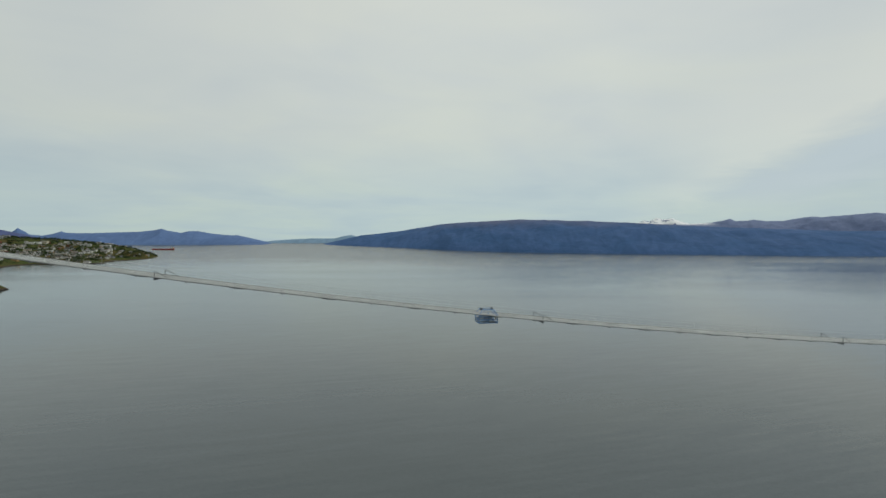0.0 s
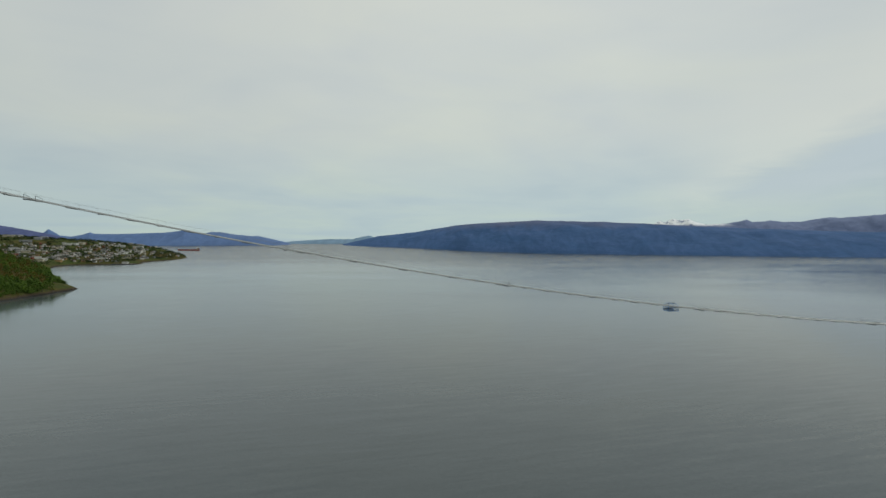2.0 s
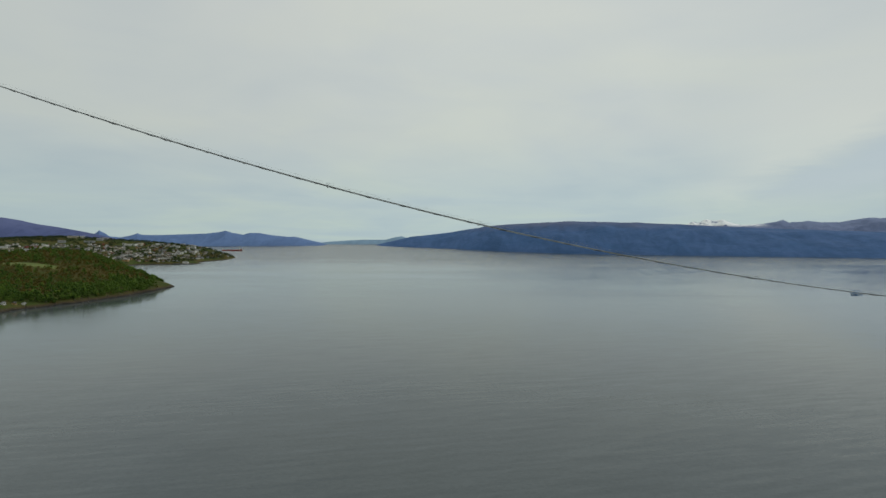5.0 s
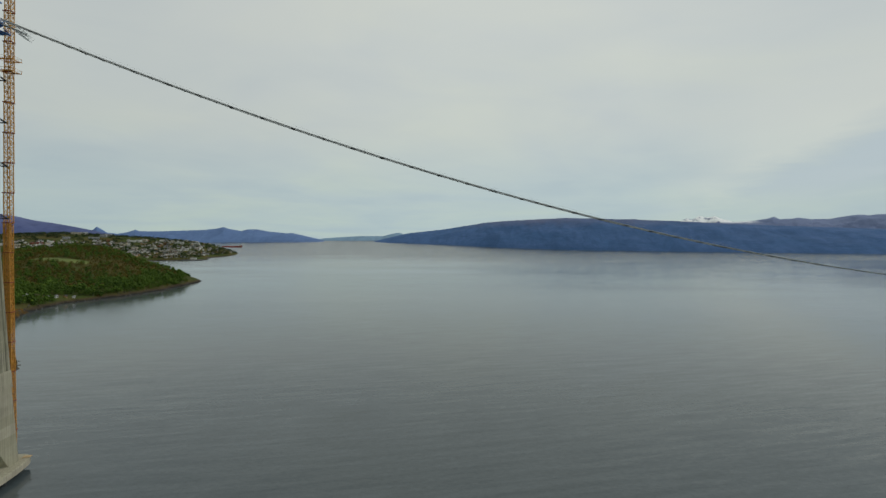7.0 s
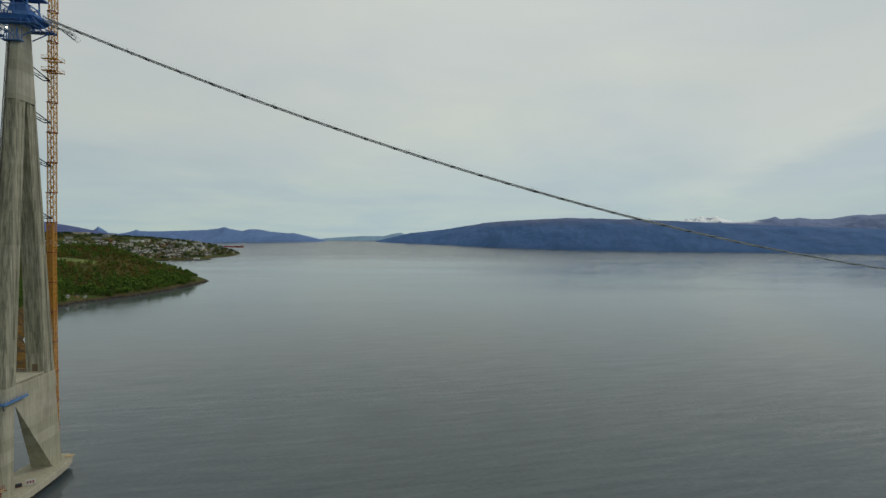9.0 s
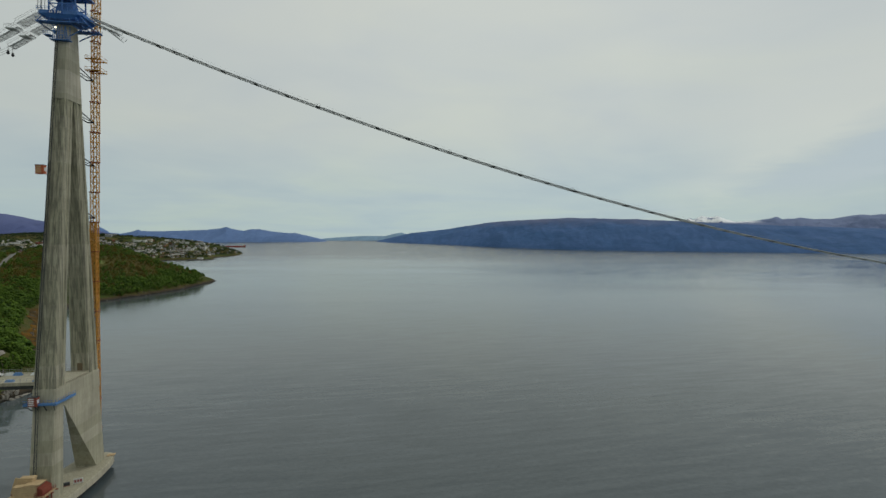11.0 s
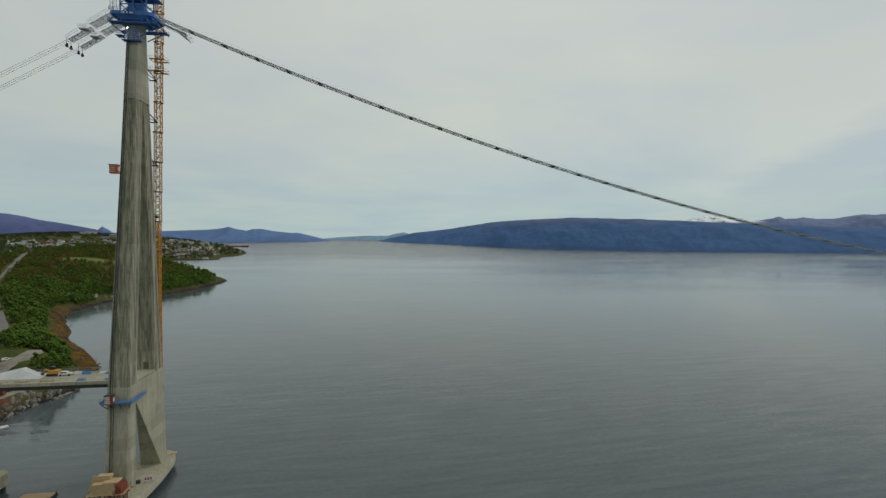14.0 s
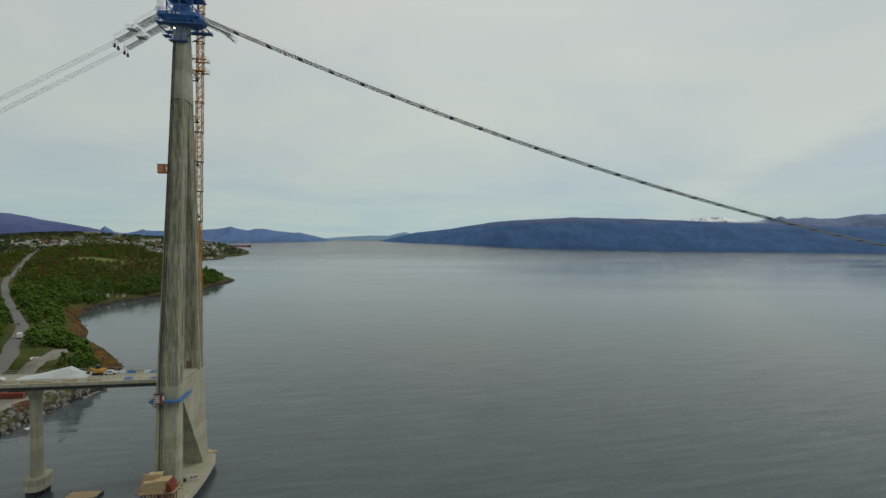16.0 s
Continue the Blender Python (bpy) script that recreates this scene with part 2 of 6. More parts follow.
def make_water():
    k = Mat("fjord_water", 0.07, 0.0, 1.36)
    big = k.noise(k.scaled(0.0011, 0.003, 1), 1.0, 4, 0.6, 0.4)
    k.color(k.ramp(big, [(0.3, (0.060, 0.077, 0.084)), (0.7, (0.071, 0.089, 0.097))]))
    k.put(k.b.inputs["Roughness"], k.ramp(big, [(0.38, 0.08), (0.62, 0.14)]))
    # wavelets tilt the surface: a long swell, short chop and fine cat's paws, stronger in the gusts
    def tilt(sx, sy, gain, detail):
        n = k.n.new("ShaderNodeTexNoise")
        k.l.new(k.scaled(sx, sy, 1), n.inputs["Vector"])
        n.inputs["Scale"].default_value, n.inputs["Detail"].default_value = 1.0, detail
        c = k.n.new("ShaderNodeVectorMath")
        c.operation = "SUBTRACT"
        k.l.new(n.outputs["Color"], c.inputs[0])
        c.inputs[1].default_value = (0.5, 0.5, 0.5)
        m = k.n.new("ShaderNodeVectorMath")
        m.operation = "MULTIPLY"
        k.l.new(c.outputs[0], m.inputs[0])
        m.inputs[1].default_value = (gain * 0.6, gain, 0.0)
        return m.outputs[0]
    def vadd(p, q):
        n = k.n.new("ShaderNodeVectorMath")
        n.operation = "ADD"
        k.l.new(p, n.inputs[0]), k.l.new(q, n.inputs[1])
        return n.outputs[0]
    crest = k.n.new("ShaderNodeMapping")
    crest.inputs["Rotation"].default_value = (0, 0, radians(-13))
    k.l.new(k.pos, crest.inputs[0])
    def long_tilt(sx, sy, gain):
        n = k.n.new("ShaderNodeTexNoise")
        k.l.new(k.scaled(sx, sy, 1, crest.outputs[0]), n.inputs["Vector"])
        n.inputs["Scale"].default_value, n.inputs["Detail"].default_value, n.inputs["Distortion"].default_value = 1.0, 2.0, 0.3
        c = k.n.new("ShaderNodeCombineXYZ")
        k.l.new(k.math("MULTIPLY", k.math("SUBTRACT", n.outputs[0], 0.5), gain), c.inputs[1])
        return c.outputs[0]
    waves_ = vadd(vadd(long_tilt(0.030, 0.26, WAVE * 0.75), long_tilt(0.011, 0.07, WAVE * 0.25)), tilt(0.45, 1.0, WAVE * 0.6, 2))
    gust = k.n.new("ShaderNodeVectorMath")
    gust.operation = "SCALE"
    k.l.new(waves_, gust.inputs[0])
    x, y, z = k.xyz()
    # sheltered near the bridge, ruffled by wind out on the open fjord
    k.put(gust.inputs["Scale"], k.math("MULTIPLY", k.ramp(big, [(0.3, 0.8), (0.7, 1.2)]), k.ramp(k.math("DIVIDE", y, 3000.0), [(0.05, 0.25), (0.09, 0.15), (0.14, 0.065), (0.22, 0.045), (0.40, 0.05), (0.56, 0.10), (0.72, 0.32), (0.9, 0.6)])))
    unit = k.n.new("ShaderNodeVectorMath")
    unit.operation = "NORMALIZE"
    # out on the open fjord the breeze leans the visible wave faces towards the bridge, most of all along the far shore
    lean_ = k.n.new("ShaderNodeCombineXYZ")
    patch = k.noise(k.scaled(0.0009, 0.004, 1), 1.0, 3, 0.6, 0.5)
    breeze = k.math("MULTIPLY", k.ramp(k.math("DIVIDE", y, 4000.0), [(0.15, 0.0), (0.25, 0.06), (0.36, 0.20), (0.46, 0.36), (0.58, 0.62), (0.68, 0.95), (0.9, 1.0)]), k.ramp(patch, [(0.35, 0.75), (0.65, 1.15)]))
    k.l.new(k.math("MULTIPLY", breeze, -0.10), lean_.inputs[1])
    k.l.new(vadd(vadd(k.geo.outputs["Normal"], gust.outputs[0]), lean_.outputs[0]), unit.inputs[0])
    k.l.new(unit.outputs[0], k.b.inputs["Normal"])
    return k.m


WAVE = 1.25
WATER = make_water()


def make_land():
    k = Mat("moor_and_shore", 0.95, spec=0.1)
    x, y, z = k.xyz()
    big, mid, fine_ = k.noise(k.pos, 0.008, 4), k.noise(k.pos, 0.06, 5), k.noise(k.pos, 0.7, 4)
    c = k.ramp(mid, [(0.3, (0.035, 0.055, 0.015)), (0.5, (0.06, 0.085, 0.02)), (0.7, (0.11, 0.095, 0.03))])
    c = k.mix(k.ramp(big, [(0.42, 0.0), (0.62, 0.8)]), c, (0.115, 0.085, 0.03))
    c = k.mix(k.ramp(fine_, [(0.4, 0.0), (0.8, 0.45)]), c, (0.025, 0.03, 0.012))
    zz = k.math("ADD", z, k.math("MULTIPLY", k.math("SUBTRACT", mid, 0.5), 3.0))
    shore = k.ramp(k.math("MULTIPLY", zz, 0.2), [(0.10, (0.022, 0.02, 0.016)), (0.35, (0.055, 0.045, 0.032)), (0.62, (0.075, 0.058, 0.03)), (0.85, (0.06, 0.06, 0.022))])
    c = k.mix(k.ramp(k.math("MULTIPLY", zz, 0.2), [(0.62, 1.0), (0.95, 0.0)]), c, shore)
    k.color(c)
    k.bump(k.math("ADD", mid, fine_), 0.6, 1.5)
    return k.m


LAND = make_land()


def foliage(name, stops, big_stop):
    k = Mat(name, 0.8, spec=0.1)
    c = k.ramp(k.per_island(), stops)
    big = k.noise(k.pos, 0.02, 3)
    c = k.mix(k.ramp(big, [(0.42, 0.0), (0.62, 0.7)]), c, big_stop)
    c = k.mix(k.ramp(k.noise(k.pos, 0.045, 2), [(0.5, 0.0), (0.68, 0.6)]), c, tuple(v * 0.42 for v in big_stop))
    k.color(k.mix(k.ramp(k.noise(k.pos, 1.6, 3), [(0.35, 0.0), (0.7, 0.35)]), c, (0.02, 0.03, 0.01)))
    return k.m


LEAVES = foliage("green_leaves", [(0.0, (0.026, 0.052, 0.012)), (0.5, (0.052, 0.104, 0.016)), (1.0, (0.125, 0.20, 0.025))], (0.094, 0.160, 0.022))
SCRUB = foliage("brown_green_scrub", [(0.0, (0.045, 0.055, 0.013)), (0.5, (0.108, 0.08, 0.014)), (1.0, (0.16, 0.105, 0.017))], (0.118, 0.096, 0.016))
TOWN_LEAVES = foliage("dark_town_leaves", [(0.0, (0.024, 0.042, 0.018)), (0.5, (0.036, 0.062, 0.024)), (1.0, (0.055, 0.085, 0.03))], (0.034, 0.058, 0.024))
BARK = painted("birch_bark", (0.2, 0.18, 0.15), 0.9, 0, 0.4)


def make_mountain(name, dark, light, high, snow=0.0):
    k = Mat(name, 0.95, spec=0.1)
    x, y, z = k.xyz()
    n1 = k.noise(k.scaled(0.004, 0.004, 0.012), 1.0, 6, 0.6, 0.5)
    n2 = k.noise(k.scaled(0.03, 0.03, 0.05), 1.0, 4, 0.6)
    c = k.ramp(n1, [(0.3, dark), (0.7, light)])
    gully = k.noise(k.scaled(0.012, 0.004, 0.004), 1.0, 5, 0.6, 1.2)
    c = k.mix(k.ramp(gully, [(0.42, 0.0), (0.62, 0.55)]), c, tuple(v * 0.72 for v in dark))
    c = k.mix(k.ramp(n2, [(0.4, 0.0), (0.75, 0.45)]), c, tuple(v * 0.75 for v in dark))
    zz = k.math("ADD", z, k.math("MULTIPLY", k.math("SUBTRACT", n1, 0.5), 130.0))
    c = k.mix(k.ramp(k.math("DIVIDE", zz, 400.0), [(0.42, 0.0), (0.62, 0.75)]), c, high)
    if snow:
        n3 = k.noise(k.scaled(0.018, 0.018, 0.03), 1.0, 5, 0.65, 0.4)
        peak = k.math("POWER", k.math("DIVIDE", k.math("SUBTRACT", x, 2221.0), 300.0), 2.0)
        high_ = k.math("MULTIPLY", k.ramp(k.math("DIVIDE", z, 400.0), [(snow, 0.0), (snow + 0.05, 1.0)]), k.ramp(peak, [(0.6, 1.0), (0.95, 0.0)]))
        c = k.mix(k.math("MULTIPLY", k.ramp(n3, [(0.42, 0.0), (0.46, 1.0)]), high_), c, (0.86, 0.88, 0.90))
    k.color(c)
    k.bump(n1, 0.5, 30.0)
    return k.m


# the blue of distance haze is mixed into these five base colours
HAZED_FAR = make_mountain("far_blue_mountain", (0.115, 0.19, 0.37), (0.135, 0.215, 0.40), (0.145, 0.22, 0.39))
HAZED_PALE = make_mountain("pale_blue_hill", (0.20, 0.31, 0.43), (0.22, 0.33, 0.45), (0.24, 0.34, 0.45))
HAZED_WOODED = make_mountain("wooded_mountain", (0.056, 0.122, 0.262), (0.080, 0.146, 0.305), (0.128, 0.138, 0.215))
HAZED_ALPINE = make_mountain("alpine_rock", (0.145, 0.19, 0.33), (0.18, 0.225, 0.365), (0.19, 0.235, 0.37), 0.51)
HAZED_RIDGE = make_mountain("heather_ridge", (0.085, 0.11, 0.24), (0.105, 0.13, 0.265), (0.115, 0.14, 0.275))

# ---------------------------------------------------------------- builders


def part(name, bm, material, parent=None, label="", smooth=False, at=None):
    """Links a bmesh as one mesh object under a thing or a part."""
    me = bpy.data.meshes.new(name)
    if smooth:
        for f_ in bm.faces:
            f_.smooth = True
    bm.to_mesh(me)
    bm.free()
    me.materials.append(material)
    ob = new(name, me)
    if parent is not None:
        ob.parent = parent
    if at is not None:
        ob.matrix_basis = at
    return tagged(ob, label)


def sheet_part(name, verts, faces, material, parent=None, label="", smooth=False):
    me = bpy.data.meshes.new(name)
    me.from_pydata(verts, [], faces)
    me.update()
    if smooth:
        me.shade_smooth()
    me.materials.append(material)
    ob = new(name, me)
    if parent is not None:
        ob.parent = parent
    return tagged(ob, label)


def thing(name, m, label, category, group="", kind=""):
    ob = new(name)
    ob.empty_display_size = 0.5
    ob.matrix_basis = m
    return tagged(ob, label, category, group, kind)


def box(bm, x0, x1, y0, y1, z0, z1, bevel=0.0):
    got = bmesh.ops.create_cube(bm, size=1.0, matrix=Matrix.Translation(((x0 + x1) / 2, (y0 + y1) / 2, (z0 + z1) / 2)) @ Matrix.Diagonal((x1 - x0, y1 - y0, z1 - z0, 1)))
    if bevel:
        edges = list({e for v in got["verts"] for e in v.link_edges})
        bmesh.ops.bevel(bm, geom=edges, offset=bevel, segments=1, affect="EDGES")
    return bm


def boxed(*a, bevel=0.0):
    return box(bmesh.new(), *a, bevel=bevel)


def rod(bm, a, b, r, n=6):
    """A round bar from a to b."""
    a, b = Vector(a), Vector(b)
    d = b - a
    m = Matrix.Translation((a + b) / 2) @ d.to_track_quat("Z", "Y").to_matrix().to_4x4()
    bmesh.ops.create_cone(bm, cap_ends=True, segments=n, radius1=r, radius2=r, depth=d.length, matrix=m)
    return bm


def bar(bm, a, b, w, h=None):
    """A square bar from a to b."""
    a, b = Vector(a), Vector(b)
    d = b - a
    m = Matrix.Translation((a + b) / 2) @ d.to_track_quat("Z", "Y").to_matrix().to_4x4() @ Matrix.Diagonal((w, h or w, d.length, 1))
    bmesh.ops.create_cube(bm, size=1.0, matrix=m)
    return bm


def prism(bm, low, high):
    """A solid between two rings of as many points."""
    a, b = [bm.verts.new(p) for p in low], [bm.verts.new(p) for p in high]
    n = len(a)
    bm.faces.new(a[::-1]), bm.faces.new(b)
    for i in range(n):
        bm.faces.new((a[i], a[(i + 1) % n], b[(i + 1) % n], b[i]))
    return bm


def ring(x0, x1, y0, y1, z, c):
    """A rectangle with its corners cut by c."""
    return [(x0 + c, y0, z), (x1 - c, y0, z), (x1, y0 + c, z), (x1, y1 - c, z), (x1 - c, y1, z), (x0 + c, y1, z), (x0, y1 - c, z), (x0, y0 + c, z)]


# ---------------------------------------------------------------- the fjord
def sea_level(x, y):
    """The sheet lifts far out, where the long fjord is drawn together before the mountains."""
    r = np.hypot(x, y)
    return 75.0 * (np.maximum(r - 2600.0, 0.0) / 2100.0) ** 2


def build_sea():
    radii = np.concatenate([np.linspace(0, 600, 7)[1:], np.linspace(800, 2600, 10), np.linspace(2700, 4760, 40)])
    n = 180
    verts, faces = [(0.0, 0.0, 0.0)], []
    for r in radii:
        for i in range(n):
            q = 2 * math.pi * i / n
            x, y = r * math.sin(q), r * math.cos(q)
            verts.append((x, y, float(sea_level(x, y))))
    for i in range(n):
        faces.append((0, 1 + (i + 1) % n, 1 + i))
    for j in range(len(radii) - 1):
        a, b = 1 + j * n, 1 + (j + 1) * n
        for i in range(n):
            k = (i + 1) % n
            faces.append((a + i, a + k, b + k, b + i))
    ob = sheet_part("water", verts, faces, WATER, smooth=True)
    tagged(ob, "calm grey-green fjord water with fine wind ripples", "water", kind="structure")


build_sea()

EYE = 90.0
LENS = 900.0     # the drawing distance by which bearings below are given
MID, LEVEL = 784.0, 421.0


def spread(table, x):
    return np.interp(x, [p[0] for p in table], [p[1] for p in table])


def mountain(name, crest, shore, material, label, behind=700.0, far=4740.0, near=None, seed=1.0, rough=1.0, steps=340):
    """A range given by the bearing of its crest and of its foot; it rises from the water and falls again behind."""
    lo, hi = crest[0][0], crest[-1][0]
    rows, cols = 30, steps
    verts, faces = [], []
    for i in range(cols + 1):
        b = lo + (hi - lo) * i / cols
        t = (b - MID) / LENS
        c = math.sqrt(1 + t * t)
        top_y = far / c
        if near is None:
            y0 = top_y - behind / c
        else:
            drop = float(spread(near, b)) - LEVEL
            y0 = 1500.0
            for _ in range(60):
                gap = EYE - drop * y0 / LENS - float(sea_level(t * y0, y0))
                y0 += gap * 6
            y0 = min(y0, top_y - 60)
        y1 = min(y0 + behind / c, top_y)
        z1 = EYE - (float(spread(crest, b)) - LEVEL) * y1 / LENS
        z0 = float(sea_level(t * y0, y0)) - 6.0
        for j in range(rows + 1):
            u = j / rows
            if u <= 0.72:
                v = u / 0.72
                y = y0 + (y1 - y0) * v
                rise = math.sin(v * math.pi / 2) ** 0.85
                z = z0 + (z1 - z0) * rise
            else:
                v = (u - 0.72) / 0.28
                y = y1 + (behind * 0.25 / c) * v
                z = z1 - (z1 - z0) * 0.3 * v * v
                rise = 1.0 - v
            x = t * y
            q = Vector((x * 0.006, y * 0.006, seed))
            amp = (z1 - z0) * 0.14 * rough * math.sin(min(1.0, u / 0.72) * math.pi)
            z += amp * (noise.fractal(q, 0.9, 2.1, 5) - 0.1) + (noise.fractal(q * 5, 1.0, 2.0, 3)) * 1.6 * rough * rise
            verts.append((x, y, z))
    for i in range(cols):
        for j in range(rows):
            a = i * (rows + 1) + j
            faces.append((a, a + rows + 1, a + rows + 2, a + 1))
    ob = sheet_part(name, verts, faces, material, smooth=True)
    return tagged(ob, label, "mountain", kind="structure")


# these ranges carry their aerial haze as surface colour, there is no volume
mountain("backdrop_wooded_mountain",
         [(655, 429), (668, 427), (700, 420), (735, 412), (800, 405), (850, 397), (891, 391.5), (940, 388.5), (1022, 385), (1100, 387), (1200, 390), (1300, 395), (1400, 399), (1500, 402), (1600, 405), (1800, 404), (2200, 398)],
         None, HAZED_WOODED, "long wooded mountain across the fjord, coloured haze blue", 620, 4640,
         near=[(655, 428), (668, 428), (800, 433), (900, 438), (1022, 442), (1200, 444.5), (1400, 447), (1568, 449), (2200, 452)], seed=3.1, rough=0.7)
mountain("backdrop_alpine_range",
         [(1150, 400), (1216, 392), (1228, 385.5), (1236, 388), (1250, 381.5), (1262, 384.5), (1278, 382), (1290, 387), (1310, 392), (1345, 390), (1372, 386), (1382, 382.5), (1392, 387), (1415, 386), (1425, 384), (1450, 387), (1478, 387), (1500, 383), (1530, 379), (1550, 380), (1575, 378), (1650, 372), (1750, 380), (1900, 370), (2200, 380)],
         None, HAZED_ALPINE, "distant alpine range with snow patches, its rock coloured haze blue", 330, 4745, seed=7.7, rough=1.5, steps=420)
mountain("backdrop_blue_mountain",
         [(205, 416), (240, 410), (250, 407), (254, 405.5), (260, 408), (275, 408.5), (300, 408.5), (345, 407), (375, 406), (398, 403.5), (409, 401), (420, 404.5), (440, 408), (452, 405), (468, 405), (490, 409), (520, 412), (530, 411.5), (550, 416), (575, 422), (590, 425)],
         None, HAZED_FAR, "hazy blue mountain ridge beyond the open fjord", 300, 4720, seed=5.2, rough=0.35, steps=260)
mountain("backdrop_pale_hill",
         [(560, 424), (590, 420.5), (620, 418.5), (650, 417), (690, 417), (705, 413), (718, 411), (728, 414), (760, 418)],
         None, HAZED_PALE, "hills closing the far end of the fjord, coloured pale haze blue", 160, 4750, seed=6.3, rough=0.3, steps=120)
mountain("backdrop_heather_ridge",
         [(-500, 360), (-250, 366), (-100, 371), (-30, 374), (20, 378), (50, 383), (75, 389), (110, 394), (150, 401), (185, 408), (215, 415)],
         None, HAZED_RIDGE, "mountain ridge behind the town, coloured purple-blue for haze", 420, 4700, seed=9.4, rough=0.5, steps=160)
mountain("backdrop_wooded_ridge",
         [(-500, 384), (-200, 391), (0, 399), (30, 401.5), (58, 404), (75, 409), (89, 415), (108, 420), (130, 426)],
         None, HAZED_WOODED, "low wooded ridge behind the town, coloured dark haze blue", 260, 4640, seed=4.6, rough=0.5, steps=140)
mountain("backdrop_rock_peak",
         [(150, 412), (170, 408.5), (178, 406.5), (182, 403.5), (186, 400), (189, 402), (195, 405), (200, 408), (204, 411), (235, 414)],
         None, HAZED_FAR, "small hazy blue rock peak behind the town", 120, 4752, seed=2.4, rough=0.12, steps=120)

# ---------------------------------------------------------------- the land
SHORE = np.array([(-200, 60), (-199, 180), (-201, 230), (-203, 250), (-204, 275), (-201, 300), (-212, 325), (-221, 346), (-238, 368), (-272, 405), (-318, 450), (-345, 490), (-408, 565), (-440, 625), (-455, 702),
                  (-437, 776), (-426, 836), (-421, 896), (-425, 960), (-435, 1030), (-437, 1067), (-452, 1085), (-520, 1150), (-640, 1290), (-800, 1500), (-1010, 1760), (-1120, 1960), (-1130, 2060), (-1010, 2090), (-921, 2120),
                  (-925, 2160), (-985, 2210), (-1010, 2350), (-1020, 2600), (-1075, 2850), (-1157, 2995), (-1230, 3060), (-1500, 3120)], float)
LAND_RING = np.concatenate([SHORE, np.array([(-2200, 3250), (-4600, 3350), (-4700, -1500), (-420, -1500), (-260, -600)], float)])


def shore_distance(x, y):
    """Metres inland, less than nothing out in the water."""
    x, y = np.asarray(x, float), np.asarray(y, float)
    best, inside = np.full(x.shape, 1e9), np.zeros(x.shape, bool)
    a, b = LAND_RING, np.roll(LAND_RING, -1, axis=0)
    for (ax, ay), (bx, by) in zip(a, b):
        dx, dy = bx - ax, by - ay
        u = np.clip(((x - ax) * dx + (y - ay) * dy) / (dx * dx + dy * dy), 0, 1)
        best = np.minimum(best, np.hypot(x - ax - u * dx, y - ay - u * dy))
        cross = ((ay > y) != (by > y)) & (x < (bx - ax) * (y - ay) / (by - ay + 1e-12) + ax)
        inside ^= cross
    return np.where(inside, best, -best)


def waves(x, y, s):
    """Cheap rolling noise, about -1 to 1."""
    return (np.sin(x * 1.0 / s + 1.3 * np.sin(y * 0.7 / s)) * np.sin(y * 1.1 / s + 1.7 * np.sin(x * 0.6 / s + 2.0)) + 0.5 * np.sin(x * 2.3 / s + y * 1.9 / s) * np.sin(y * 2.7 / s - x * 1.1 / s + 1)) / 1.5


def hill(x, y, cx, cy, sx, sy, h):
    return h * np.exp(-((x - cx) / sx) ** 2 - ((y - cy) / sy) ** 2)


def land_height(x, y):
    x, y = np.asarray(x, float), np.asarray(y, float)
    d = shore_distance(x, y) + 5.0 * waves(x, y, 14.0) * np.clip((y - 250) / 200, 0.15, 1)
    near = np.clip((520 - y) / 150, 0, 1)
    flats = 13 * np.clip((y - 325) / 25, 0, 1)
    plain = near * (0.11 * np.clip(d, 0, 20) + 20 * (1 - np.exp(-np.maximum(d - flats, 0) / 24))) + (1 - near) * (9 * (1 - np.exp(-np.maximum(d, 0) / 30)) + 10 * (1 - np.exp(-np.maximum(d, 0) / 160)))
    yard = np.clip((296 - y) / 12, 0, 1) * np.clip((y - 120) / 20, 0, 1) * np.clip((48 - d) / 14, 0, 1)
    plain = plain * (1 - yard) + np.minimum(plain, 5.6) * yard
    up = hill(x, y, -820, 1330, 300, 360, 52) + hill(x, y, -620, 1080, 170, 120, 14) + hill(x, y, -1900, 2650, 520, 420, 86) + hill(x, y, -1350, 2720, 260, 260, 31) + hill(x, y, -2600, 1900, 900, 700, 55) + hill(x, y, -900, 350, 420, 420, 26)
    up = up * np.clip(d / 120, 0, 1) ** 0.8
    z = plain + up + (1 - yard) * np.clip(d / 60, 0, 1) * (1.4 * waves(x, y, 26.0) + 2.4 * waves(x + 70, y, 70.0)) + 0.7 * waves(x, y, 6.0) * np.clip(d / 12, 0, 1) * (1 - yard)
    z = z + 0.3 * np.clip(d, 0, 6) * (1 - near)
    return np.where(d > 0, np.maximum(z, 0.25 * np.minimum(d, 4)), -0.35 * np.minimum(-d, 30) - 0.3)


def build_land():
    xs = np.concatenate([np.linspace(-4700, -1700, 76), np.linspace(-1670, -1010, 40), np.linspace(-1000, -170, 140)])
    ys = np.concatenate([np.linspace(-1500, 60, 30), np.linspace(70, 1300, 206), np.linspace(1315, 3400, 130)])
    gx, gy = np.meshgrid(xs, ys)
    gz = land_height(gx, gy)
    n = len(xs)
    keep = gz > -7
    verts = [(float(a), float(b), float(c)) for a, b, c in zip(gx.ravel(), gy.ravel(), gz.ravel())]
    faces = []
    for j in range(len(ys) - 1):
        for i in range(n - 1):
            if keep[j, i] or keep[j + 1, i + 1] or keep[j, i + 1] or keep[j + 1, i]:
                a = j * n + i
                faces.append((a, a + 1, a + n + 1, a + n))
    ob = sheet_part("ground", verts, faces, LAND, smooth=True)
    tagged(ob, "rolling green and brown headland with a dark tidal shore", "ground", kind="structure")


build_land()


def z_at(x, y):
    return float(land_height(np.array([x]), np.array([y]))[0])


